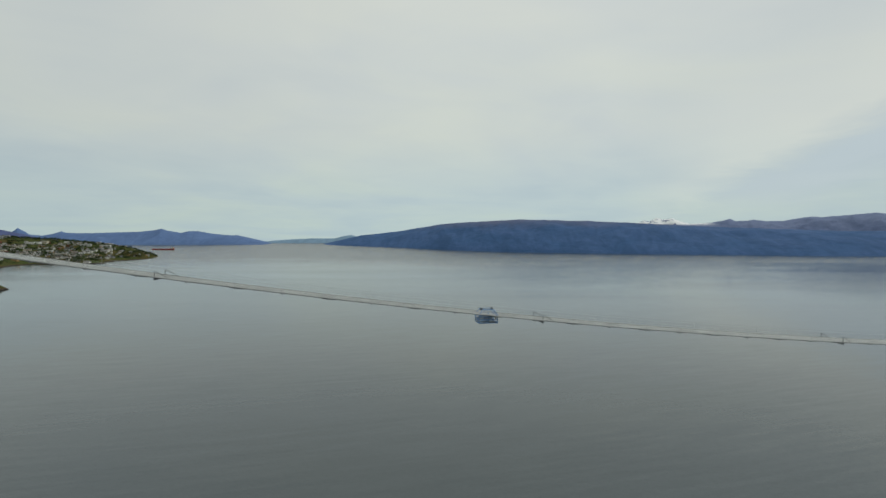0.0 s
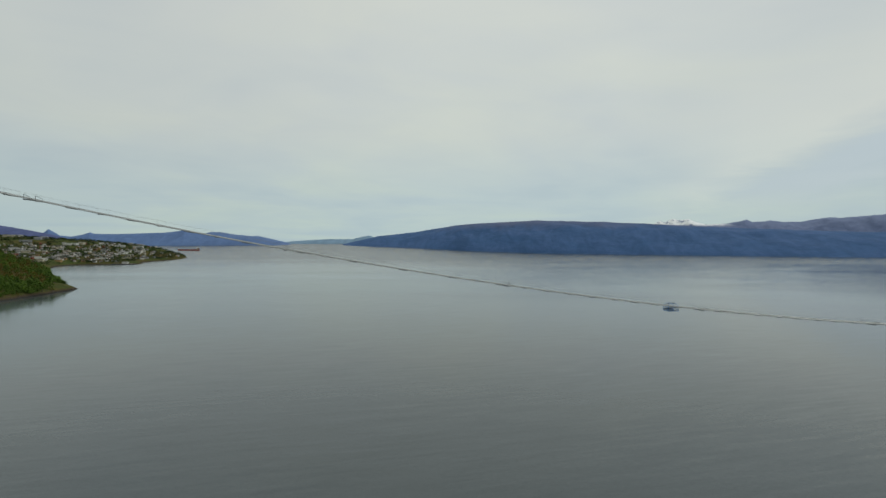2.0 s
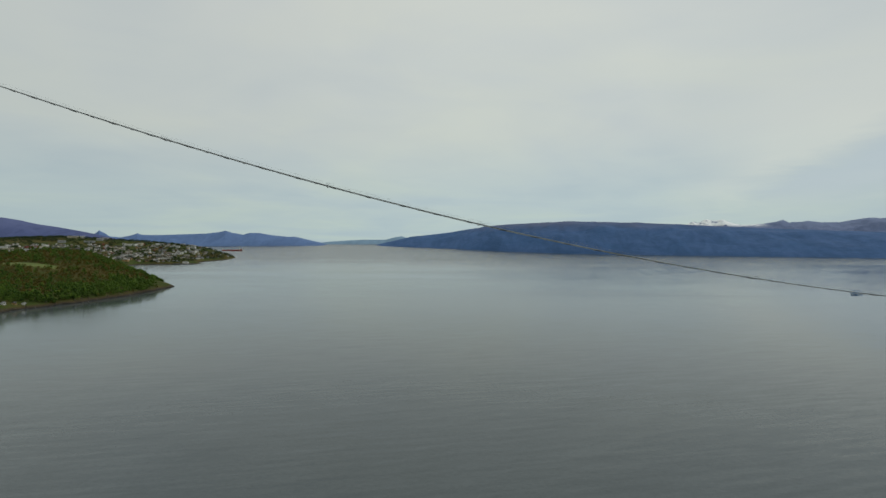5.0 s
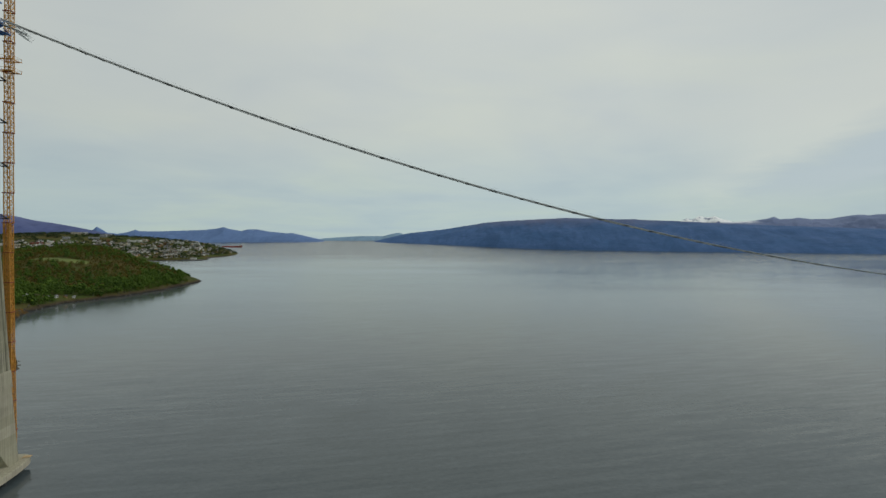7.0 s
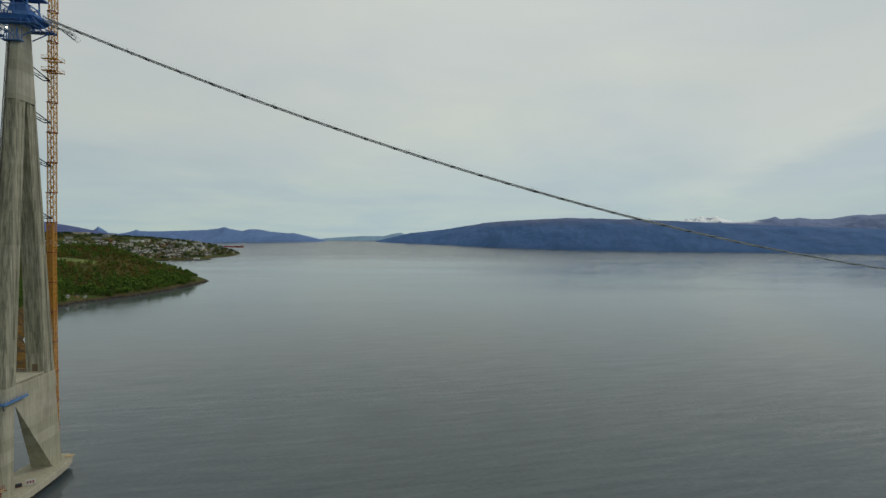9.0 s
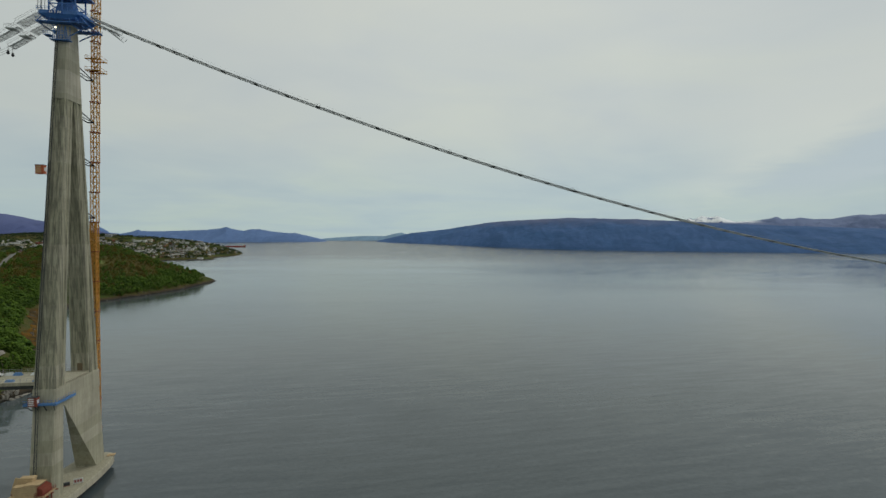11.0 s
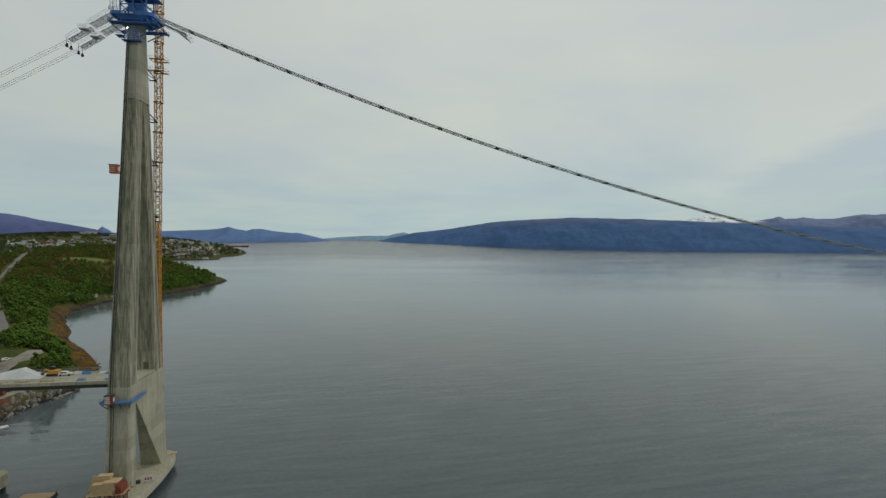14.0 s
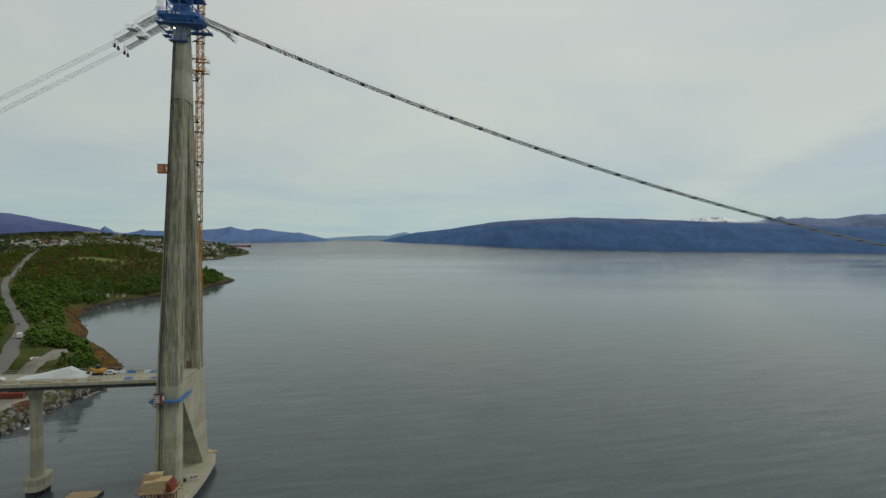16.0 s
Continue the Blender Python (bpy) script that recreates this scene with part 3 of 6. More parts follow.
def smooth_line(points, step):
    """Catmull-Rom through points, at even steps."""
    pts = [Vector(p) for p in points]
    pts = [pts[0] * 2 - pts[1]] + pts + [pts[-1] * 2 - pts[-2]]
    out = []
    for i in range(1, len(pts) - 2):
        n = max(2, int((pts[i + 1] - pts[i]).length / step))
        for k in range(n):
            t = k / n
            a, b, c, d = pts[i - 1:i + 3]
            out.append(0.5 * ((2 * b) + (c - a) * t + (2 * a - 5 * b + 4 * c - d) * t * t + (3 * b - a - 3 * c + d) * t ** 3))
    return out + [pts[-2]]


def ribbon(name, line, width, lift, material, label, category, parent=None):
    """A strip laid over the ground; its cross-section is level and the edges reach down into the soil."""
    verts, faces = [], []
    for i, p in enumerate(line):
        d = (line[min(i + 1, len(line) - 1)] - line[max(i - 1, 0)]).normalized()
        s = Vector((-d.y, d.x))
        hs = [z_at(p.x + s.x * width * k, p.y + s.y * width * k) for k in (-0.5, 0, 0.5)]
        z = max(hs) + lift
        for k, dz in ((-0.5 - 1.2 / width, -2.0), (-0.5, 0.0), (0.5, 0.0), (0.5 + 1.2 / width, -2.0)):
            verts.append((p.x + s.x * width * k, p.y + s.y * width * k, z + dz))
    for i in range(len(line) - 1):
        for k in range(3):
            a = i * 4 + k
            faces.append((a, a + 1, a + 5, a + 4))
    ob = sheet_part(name, verts, faces, material, parent)
    if parent is None:
        tagged(ob, label, category, kind="structure")
    return ob


def make_asphalt():
    k = Mat("worn_asphalt", 0.9)
    a, b = k.noise(k.pos, 0.15, 4), k.noise(k.pos, 2.0, 4)
    k.color(k.mix(b, k.ramp(a, [(0.3, (0.15, 0.147, 0.14)), (0.7, (0.22, 0.215, 0.205))]), (0.13, 0.125, 0.115)))
    return k.m


def make_gravel():
    k = Mat("gravel", 0.95)
    a, b = k.noise(k.pos, 0.1, 4), k.noise(k.pos, 1.5, 5)
    k.color(k.mix(k.ramp(b, [(0.4, 0.0), (0.7, 0.6)]), k.ramp(a, [(0.3, (0.2, 0.185, 0.155)), (0.7, (0.31, 0.285, 0.245))]), (0.13, 0.115, 0.09)))
    return k.m


def make_meadow():
    k = Mat("meadow_grass", 0.9)
    a, b = k.noise(k.scaled(0.01, 0.06, 1), 1.0, 4), k.noise(k.pos, 0.8, 4)
    k.color(k.mix(k.ramp(b, [(0.4, 0.0), (0.8, 0.4)]), k.ramp(a, [(0.3, (0.09, 0.14, 0.025)), (0.7, (0.17, 0.19, 0.045))]), (0.07, 0.1, 0.02)))
    return k.m


def make_weed():
    k = Mat("orange_seaweed", 0.9, spec=0.08)
    a, b = k.noise(k.pos, 0.1, 5), k.noise(k.pos, 1.2, 4)
    k.color(k.mix(k.ramp(b, [(0.4, 0.0), (0.75, 0.7)]), k.ramp(a, [(0.38, (0.05, 0.036, 0.014)), (0.68, (0.20, 0.10, 0.012))]), (0.03, 0.02, 0.009)))
    k.bump(b, 0.6, 0.3)
    return k.m


ASPHALT, GRAVEL, MEADOW, WEED = make_asphalt(), make_gravel(), make_meadow(), make_weed()
ROAD_LINE = smooth_line([(-330, 120), (-262, 205), (-243, 255), (-250, 290), (-274, 322), (-296, 352), (-340, 410), (-440, 520), (-560, 650), (-650, 760), (-820, 1000), (-1040, 1320), (-1300, 1650)], 9.0)
ribbon("road", ROAD_LINE, 7.0, 0.5, ASPHALT, "pale worn asphalt road winding along the shore", "road")
LOT_LINE = smooth_line([(-239, 276), (-237, 292), (-239, 308), (-246, 326)], 6.0)
ribbon("pavement_lot", LOT_LINE, 7.0, 0.4, GRAVEL, "grey gravel lay-by beside the shore road", "lay-by")
PATH_LINE = smooth_line([(-322, 398), (-333, 423), (-353, 452), (-378, 484)], 6.0)
ribbon("path", PATH_LINE, 4.0, 0.3, GRAVEL, "narrow gravel path through the trees", "path")


def meadow(name, cx, cy, w, d, turn, material=None, label="light green meadow among the trees of the headland"):
    verts, faces, n, m = [], [], 24, 10
    for j in range(m + 1):
        for i in range(n + 1):
            u, v = i / n - 0.5, j / m - 0.5
            wob = 1 + 0.12 * math.sin(7 * u + 3 * v) + 0.08 * math.sin(15 * v)
            x = cx + (u * w * math.cos(turn) - v * d * math.sin(turn)) * wob
            y = cy + (u * w * math.sin(turn) + v * d * math.cos(turn)) * wob
            edge = i in (0, n) or j in (0, m)
            verts.append((x, y, z_at(x, y) + (-0.6 if edge else 0.6)))
    for j in range(m):
        for i in range(n):
            a = j * (n + 1) + i
            faces.append((a, a + 1, a + n + 2, a + n + 1))
    ob = sheet_part(name, verts, faces, material or MEADOW, smooth=True)
    tagged(ob, label, "meadow" if material is None else "earthworks", kind="structure")


MEADOWS = [(-690, 1010, 130, 26, -0.1), (-1075, 1270, 190, 120, 0.5)]
meadow("meadow", *MEADOWS[0])
meadow("earthworks", *MEADOWS[1], painted("dark_fill", (0.10, 0.085, 0.07), 0.95, 0, 0.5, 0.08), "dark bare earthworks beside the road")


def weed_bank():
    """Seaweed-covered flats that follow the tidal edge of the small bay."""
    line = [Vector((p[0], p[1])) for p in SHORE[7:14]]
    line = smooth_line(line, 7.0)
    verts, faces, m = [], [], 14
    for i, p in enumerate(line):
        d = (line[min(i + 1, len(line) - 1)] - line[max(i - 1, 0)]).normalized()
        s = Vector((-d.y, d.x))
        if float(shore_distance(np.array([p.x + s.x * 5]), np.array([p.y + s.y * 5]))[0]) < 0:
            s = -s
        wide = 9.5 + 3 * math.sin(i * 0.35) + 2 * math.sin(i * 0.9 + 1)
        for k in range(m + 1):
            off = -3 + (wide + 3) * k / m
            x, y = p.x + s.x * off, p.y + s.y * off
            verts.append((x, y, max(z_at(x, y), -0.35) + (0.5 + 0.12 * math.sin(i * 1.7 + k * 1.1) if k not in (0, m) else -0.6)))
    for i in range(len(line) - 1):
        for k in range(m):
            a = i * (m + 1) + k
            faces.append((a, a + 1, a + m + 2, a + m + 1))
    tagged(sheet_part("shore_flat", verts, faces, WEED, smooth=True), "orange-brown seaweed flats along the bay", "seaweed", kind="structure")


weed_bank()


def shore_rocks():
    """Loose dark boulders along the tide line of the bay and the headland."""
    top = tagged(new("shore_rocks"), "dark loose boulders along the tide line", "rocks", kind="structure")
    stone = Mat("wet_boulder", 0.6)
    stone.color(stone.mix(stone.noise(stone.pos, 1.5, 5), stone.ramp(stone.per_object(), [(0.0, (0.03, 0.028, 0.022)), (1.0, (0.13, 0.115, 0.09))]), (0.05, 0.042, 0.03)))
    shapes = []
    r = random.Random(17)
    for k in range(6):
        bm = bmesh.new()
        bmesh.ops.create_icosphere(bm, subdivisions=1, radius=1.0)
        for v in bm.verts:
            v.co *= r.uniform(0.6, 1.15)
        me = bpy.data.meshes.new("rock")
        bm.to_mesh(me)
        bm.free()
        me.materials.append(stone.m)
        shapes.append(me)
    line = smooth_line([Vector((p[0], p[1])) for p in SHORE[6:21]], 3.0)
    for n in range(280):
        p = line[r.randrange(len(line))]
        x, y = p.x + r.uniform(-10, 5), p.y + r.uniform(-4, 4)
        z = z_at(x, y)
        if z < -2.0 or z > 6:
            continue
        ob = new("rock", shapes[n % 6])
        ob.parent = top
        s = r.uniform(0.5, 1.5)
        ob.matrix_basis = Matrix.LocRotScale((x, y, z + 0.2 * s), Euler((r.uniform(0, 6), r.uniform(0, 6), r.uniform(0, 6))), (s * 1.3, s, s * 0.7))


shore_rocks()

# ---------------------------------------------------------------- trees
rng = np.random.default_rng(4)


def crown_points(seed, clumps=20):
    """Corners and triangles of one uneven crown of small clumps, base at the ground, about 1 high."""
    r = np.random.default_rng(seed)
    v, f_ = [], []
    octa = np.array([(1, 0, 0), (-1, 0, 0), (0, 1, 0), (0, -1, 0), (0, 0, 1), (0, 0, -1)], float)
    tri = [(0, 2, 4), (2, 1, 4), (1, 3, 4), (3, 0, 4), (2, 0, 5), (1, 2, 5), (3, 1, 5), (0, 3, 5)]
    for i in range(clumps):
        h = r.uniform(0.22, 0.95)
        wide = 0.36 * math.sin(min(1.0, (1.05 - h) * 1.5) * math.pi / 2) + 0.05
        q, rad = r.uniform(0, 2 * math.pi), wide * math.sqrt(r.uniform(0.1, 1.0))
        c = np.array((math.cos(q) * rad, math.sin(q) * rad, h))
        size = r.uniform(0.09, 0.17)
        pts = octa * size * r.uniform(0.6, 1.25, (6, 1)) * np.array((1.1, 1.1, 0.8))
        a = r.uniform(0, math.pi)
        rot = np.array(((math.cos(a), -math.sin(a), 0), (math.sin(a), math.cos(a), 0), (0, 0, 1)))
        base = len(v)
        v += list(pts @ rot.T + c)
        f_ += [tuple(base + k for k in t) for t in tri]
    return np.array(v), f_


CROWNS = [crown_points(s) for s in range(7)]
LOW_CROWNS = [crown_points(30 + s, 11) for s in range(5)]


def wood(name, places, material, label, category, crowns):
    """places: x, y, ground height, tree height, spread."""
    verts, faces, base = [], [], 0
    for i, (x, y, z, h, w) in enumerate(places):
        cv, cf = crowns[i % len(crowns)]
        a = i * 2.399
        c, s = math.cos(a), math.sin(a)
        p = cv * np.array((w, w, h))
        p = np.stack([p[:, 0] * c - p[:, 1] * s + x, p[:, 0] * s + p[:, 1] * c + y, p[:, 2] + z - 0.6], -1)
        verts.append(p)
        faces.append(np.array(cf) + base)
        base += len(p)
    v, f_ = np.concatenate(verts), np.concatenate(faces)
    ob = sheet_part(name, v.tolist(), f_.tolist(), material, smooth=True)
    tagged(ob, label, category, kind="stuff")


ROAD_NP = np.array([(p.x, p.y) for p in ROAD_LINE + LOT_LINE + PATH_LINE])
ROAD_W = np.array([9.0] * len(ROAD_LINE) + [12.0] * len(LOT_LINE) + [4.0] * len(PATH_LINE))


def free_ground(x, y):
    ok = np.ones(len(x), bool)
    for (px, py), w in zip(ROAD_NP, ROAD_W):
        ok &= np.hypot(x - px, y - py) > w
    for cx, cy, w, d, a in MEADOWS:
        u = (x - cx) * math.cos(a) + (y - cy) * math.sin(a)
        v = -(x - cx) * math.sin(a) + (y - cy) * math.cos(a)
        ok &= (np.abs(u) > w * 0.5) | (np.abs(v) > d * 0.5)
    return ok


def scatter(n, x0, x1, y0, y1, inland):
    x, y = rng.uniform(x0, x1, n), rng.uniform(y0, y1, n)
    d = shore_distance(x, y)
    k = (d > inland) & free_ground(x, y)
    return x[k], y[k], d[k]


SHED_SPOTS = [(-488, 682), (-482, 693), (-476, 703), (-471, 713), (-465, 723), (-460, 733)]


def plant():
    x, y, d = scatter(36000, -1050, -200, 215, 1480, 6)
    z = land_height(x, y)
    patch = waves(x + 40, y - 30, 55.0) + 0.5 * waves(x, y, 21.0)
    # above the shore belt the wood thins to brown scrub
    mixed = rng.uniform(0, 1, len(x))
    high = (z > np.where(y > 760, 18, 25) + 10 * patch + 5 * waves(x, y, 9.0)) & (y > 560)
    high = np.where(high, mixed > 0.12, mixed > 0.93)
    h = np.where(high, rng.uniform(3.5, 6.5, len(x)), rng.uniform(4.5, 10.0, len(x)) * np.where(rng.uniform(0, 1, len(x)) > 0.85, 1.35, 1.0))
    w = h * rng.uniform(0.9, 1.35, len(x))
    near = (y < 470) & (x > -420)
    h = np.where(patch > 0.5, h * 1.2, h)
    w = np.where(near, h * rng.uniform(0.8, 1.1, len(x)), w)
    low_tide = ((y > 325) & (y < 640) & (d < 15)) | ((y < 294) & (d < 46))
    for sx, sy in SHED_SPOTS:
        low_tide |= np.hypot(x - sx - 4, y - sy) < 12
    tip = np.hypot(x + 436, y - 1066) < 38
    sparse = ~low_tide & ~tip & (rng.uniform(0, 1, len(x)) < np.where(patch > 0.6, 0.55, 0.97))
    rows = np.stack([x, y, z, h, w], -1)
    wood("forest", rows[~high & sparse], LEAVES, "dense fresh green birch wood along the shore", "woods", CROWNS)
    wood("scrub", rows[high & sparse], SCRUB, "low brown and olive scrub over the headland", "scrub", LOW_CROWNS)
    x, y, d = scatter(12000, -3600, -930, 1480, 3250, 12)
    z = land_height(x, y)
    patch = waves(x, y, 130.0) + 0.5 * waves(x + 50, y, 47.0)
    k = (patch > -0.42) | (z > 95)
    h = rng.uniform(6, 11, len(x))
    rows = np.stack([x, y, z, h, h * rng.uniform(1.6, 2.6, len(x))], -1)[k]
    wood("town_trees", rows, TOWN_LEAVES, "dark green trees between the houses of the town", "woods", LOW_CROWNS)


plant()


def tree(x, y, h, variant):
    top = thing("birch_tree", pose(x, y, z_at(x, y) - 0.3, 0, 0, variant * 57), "leafy green birch tree on the bank above the bay", "tree", "birch trees on the bank")
    bm = bmesh.new()
    bmesh.ops.create_cone(bm, cap_ends=True, segments=7, radius1=0.22, radius2=0.06, depth=h * 0.8, matrix=Matrix.Translation((0, 0, h * 0.4)))
    for k in range(5):
        q = k * 2.4 + variant
        rod(bm, (0, 0, h * (0.3 + 0.08 * k)), (math.cos(q) * h * 0.22, math.sin(q) * h * 0.22, h * (0.48 + 0.09 * k)), 0.05, 5)
    part("trunk", bm, BARK, top)
    cv, cf = crown_points(100 + variant, 46)
    cv = cv * np.array((h * 0.85, h * 0.85, h))
    sheet_part("crown", cv.tolist(), cf, LEAVES, top, smooth=True)
    return top


def bank_trees():
    made, n = [], 0
    r = random.Random(8)
    while n < 95:
        x, y = r.uniform(-330, -212), r.uniform(297, 440)
        d = float(shore_distance(np.array([x]), np.array([y]))[0])
        if d < 14 or not free_ground(np.array([x]), np.array([y]))[0]:
            continue
        h = r.uniform(6.5, 10.0)
        if n < 6:
            made.append(tree(x, y, 8.0, n))
        else:
            ob = copy_thing(made[n % 6], pose(x, y, z_at(x, y) - 0.3, 0, 0, r.uniform(0, 360)))
            ob.scale = (h / 8,) * 3
        n += 1


bank_trees()

# ---------------------------------------------------------------- the bridge
# own axes: x along the bridge over the water, y across it away from the open fjord's near side, z up from the sea
BRIDGE = pose(-93.3, 181.6, 0, 0, 0, 8)


def on_bridge(x, y, z, rz=0.0):
    return BRIDGE @ pose(x, y, z, 0, 0, rz)


def leg_out(z):
    return 14.0 - 0.088 * (z - 35)


def leg_in(z):
    return max(0.12, 7.6 - 0.0742 * (z - 42))


def leg_half(z):
    return 3.5 - 0.0118 * (z - 35)


def lean(z):
    """The towers are pulled a little out over the water while the cables are spun."""
    return 1.5 * max(0.0, z - 42) / 120


def build_pylon():
    top = thing("bridge_pylon", on_bridge(0, 0, 0), "tall A-shaped concrete bridge pylon with dark weather streaks", "bridge pylon")
    # lower legs, the cross beam over them and the thin raking wall towards the fjord
    for side in (-1, 1):
        bm = bmesh.new()
        y0, y1, y2, y3 = sorted((side * 10.2, side * 16.6)) + sorted((side * 9.0, side * 13.6))
        prism(bm, ring(-3.7, 3.7, y0, y1, 4.4, 0.5), ring(-3.6, 3.6, y2, y3, 34.2, 0.5))
        bmesh.ops.recalc_face_normals(bm, faces=bm.faces)
        part("lower_leg", bm, CLEAN_CONCRETE, top)
    bm = bmesh.new()
    prism(bm, ring(-3.72, 3.72, -14.05, 14.05, 34.0, 0.5), ring(-3.6, 3.6, -13.6, 13.6, 40.6, 0.5))
    bmesh.ops.recalc_face_normals(bm, faces=bm.faces)
    part("cross_beam", bm, CLEAN_CONCRETE, top)
    bm = bmesh.new()
    prism(bm, [(-3.55, u, z) for u, z in ((5.6, 34.1), (9.4, 34.1), (10.4, 4.5))], [(3.62, u, z) for u, z in ((-9.2, 34.1), (9.4, 34.1), (10.6, 4.5))])
    bmesh.ops.recalc_face_normals(bm, faces=bm.faces)
    part("raking_wall", bm, CLEAN_CONCRETE, top)
    # inclined upper legs, poured in lifts, with a recess down each broad face
    for side in (-1, 1):
        bm = bmesh.new()
        zs = [40.6 + i * (143.0 - 40.6) / 25 for i in range(26)]
        rings = []
        for z in zs:
            a, b, s = leg_in(z), leg_out(z), leg_half(z)
            c, g, w = 0.55, 0.35, 1.0
            m = (a + b) / 2
            pts = [(-s + c, a), (s - c, a), (s, a + c), (s, m - w), (s - g, m - w * 0.7), (s - g, m + w * 0.7), (s, m + w), (s, b - c), (s - c, b), (w, b), (w * 0.7, b - g), (-w * 0.7, b - g), (-w, b), (-s + c, b), (-s, b - c), (-s, m + w), (-s + g, m + w * 0.7), (-s + g, m - w * 0.7), (-s, m - w), (-s, a + c)]
            rings.append([bm.verts.new((x + lean(z), side * y, z)) for x, y in pts])
        for r0, r1 in zip(rings, rings[1:]):
            n = len(r0)
            for i in range(n):
                bm.faces.new((r0[i], r0[(i + 1) % n], r1[(i + 1) % n], r1[i]))
        bm.faces.new(rings[0]), bm.faces.new(rings[-1])
        bmesh.ops.recalc_face_normals(bm, faces=bm.faces)
        part("leg", bm, CONCRETE, top)
    bm = bmesh.new()
    b0, s0, b1, s1 = leg_out(138.3) + 0.08, leg_half(138.3) + 0.08, 2.75, 1.95
    prism(bm, ring(lean(138.0) - s0, lean(138.0) + s0, -b0, b0, 138.0, 0.6), ring(lean(168) - s1, lean(168) + s1, -b1, b1, 168.0, 0.6))
    bmesh.ops.recalc_face_normals(bm, faces=bm.faces)
    part("head", bm, make_concrete("head_concrete", (0.46, 0.43, 0.345), 0.16), top, "paler solid concrete head of the pylon")
    # small doors in the far leg and at the foot
    part("doorway", boxed(-0.9, 0.9, 7.3, 7.55, 41.5, 44.2, bevel=0.05), painted("brown_shuttering", (0.17, 0.125, 0.075), 0.85), top)
    part("hatch", boxed(-2.6, -1.0, -16.45, -16.2, 8.5, 11.0, bevel=0.05), DARK_STEEL, top)


build_pylon()


def build_footing(name, m, half_x, half_y, top_z, label, parent_label=""):
    top = thing(name, m, label, "bridge footing")
    def outline(k, z, n=48):
        out = []
        for i in range(n):
            q = 2 * math.pi * i / n
            c, s = math.cos(q), math.sin(q)
            out.append((half_x * k * math.copysign(abs(c) ** 0.62, c), half_y * k * math.copysign(abs(s) ** 0.85, s), z))
        return out
    bm = bmesh.new()
    prism(bm, outline(1.0, 2.1), outline(1.0, top_z - 0.5))
    prism(bm, outline(1.0, top_z - 0.5), outline(0.965, top_z))
    bmesh.ops.recalc_face_normals(bm, faces=bm.faces)
    part("cap", bm, FOOTING, top)
    for i in range(12):
        bm = bmesh.new()
        q = 2 * math.pi * (i + 0.5) / 12
        x, y = half_x * 0.72 * math.cos(q), half_y * 0.8 * math.sin(q)
        rod(bm, (x, y, -6), (x, y, 2.2), 1.2 if half_x > 6 else 0.7, 12)
        part("pile", bm, DARK_STEEL, top, "dark wet pile under the cap")
    return top


build_footing("pylon_footing", on_bridge(0.0, 0, 0), 7.6, 23.6, 4.6, "long pale concrete footing of the pylon standing in the water")


def crane_lean(z):
    return 2.0 * max(0.0, z - 70) / 100


def lattice(bm, w, z0, z1, step, r, x=0.0, y=0.0):
    h = w / 2
    corners = [(x - h, y - h), (x + h, y - h), (x + h, y + h), (x - h, y + h)]
    for cx, cy in corners:
        bar(bm, (cx, cy, z0), (cx, cy, z1), r * 2)
    z, k = z0, 0
    while z < z1 - 0.1:
        z2 = min(z + step, z1)
        for i in range(4):
            a, b = corners[i], corners[(i + 1) % 4]
            if k % 2:
                a, b = b, a
            bar(bm, (*a, z), (*b, z2), r * 1.2)
            bar(bm, (*a, z), (*b, z), r * 1.2)
        z, k = z2, k + 1
    return bm


CRANE_X, CRANE_Y = 0.2, 17.9


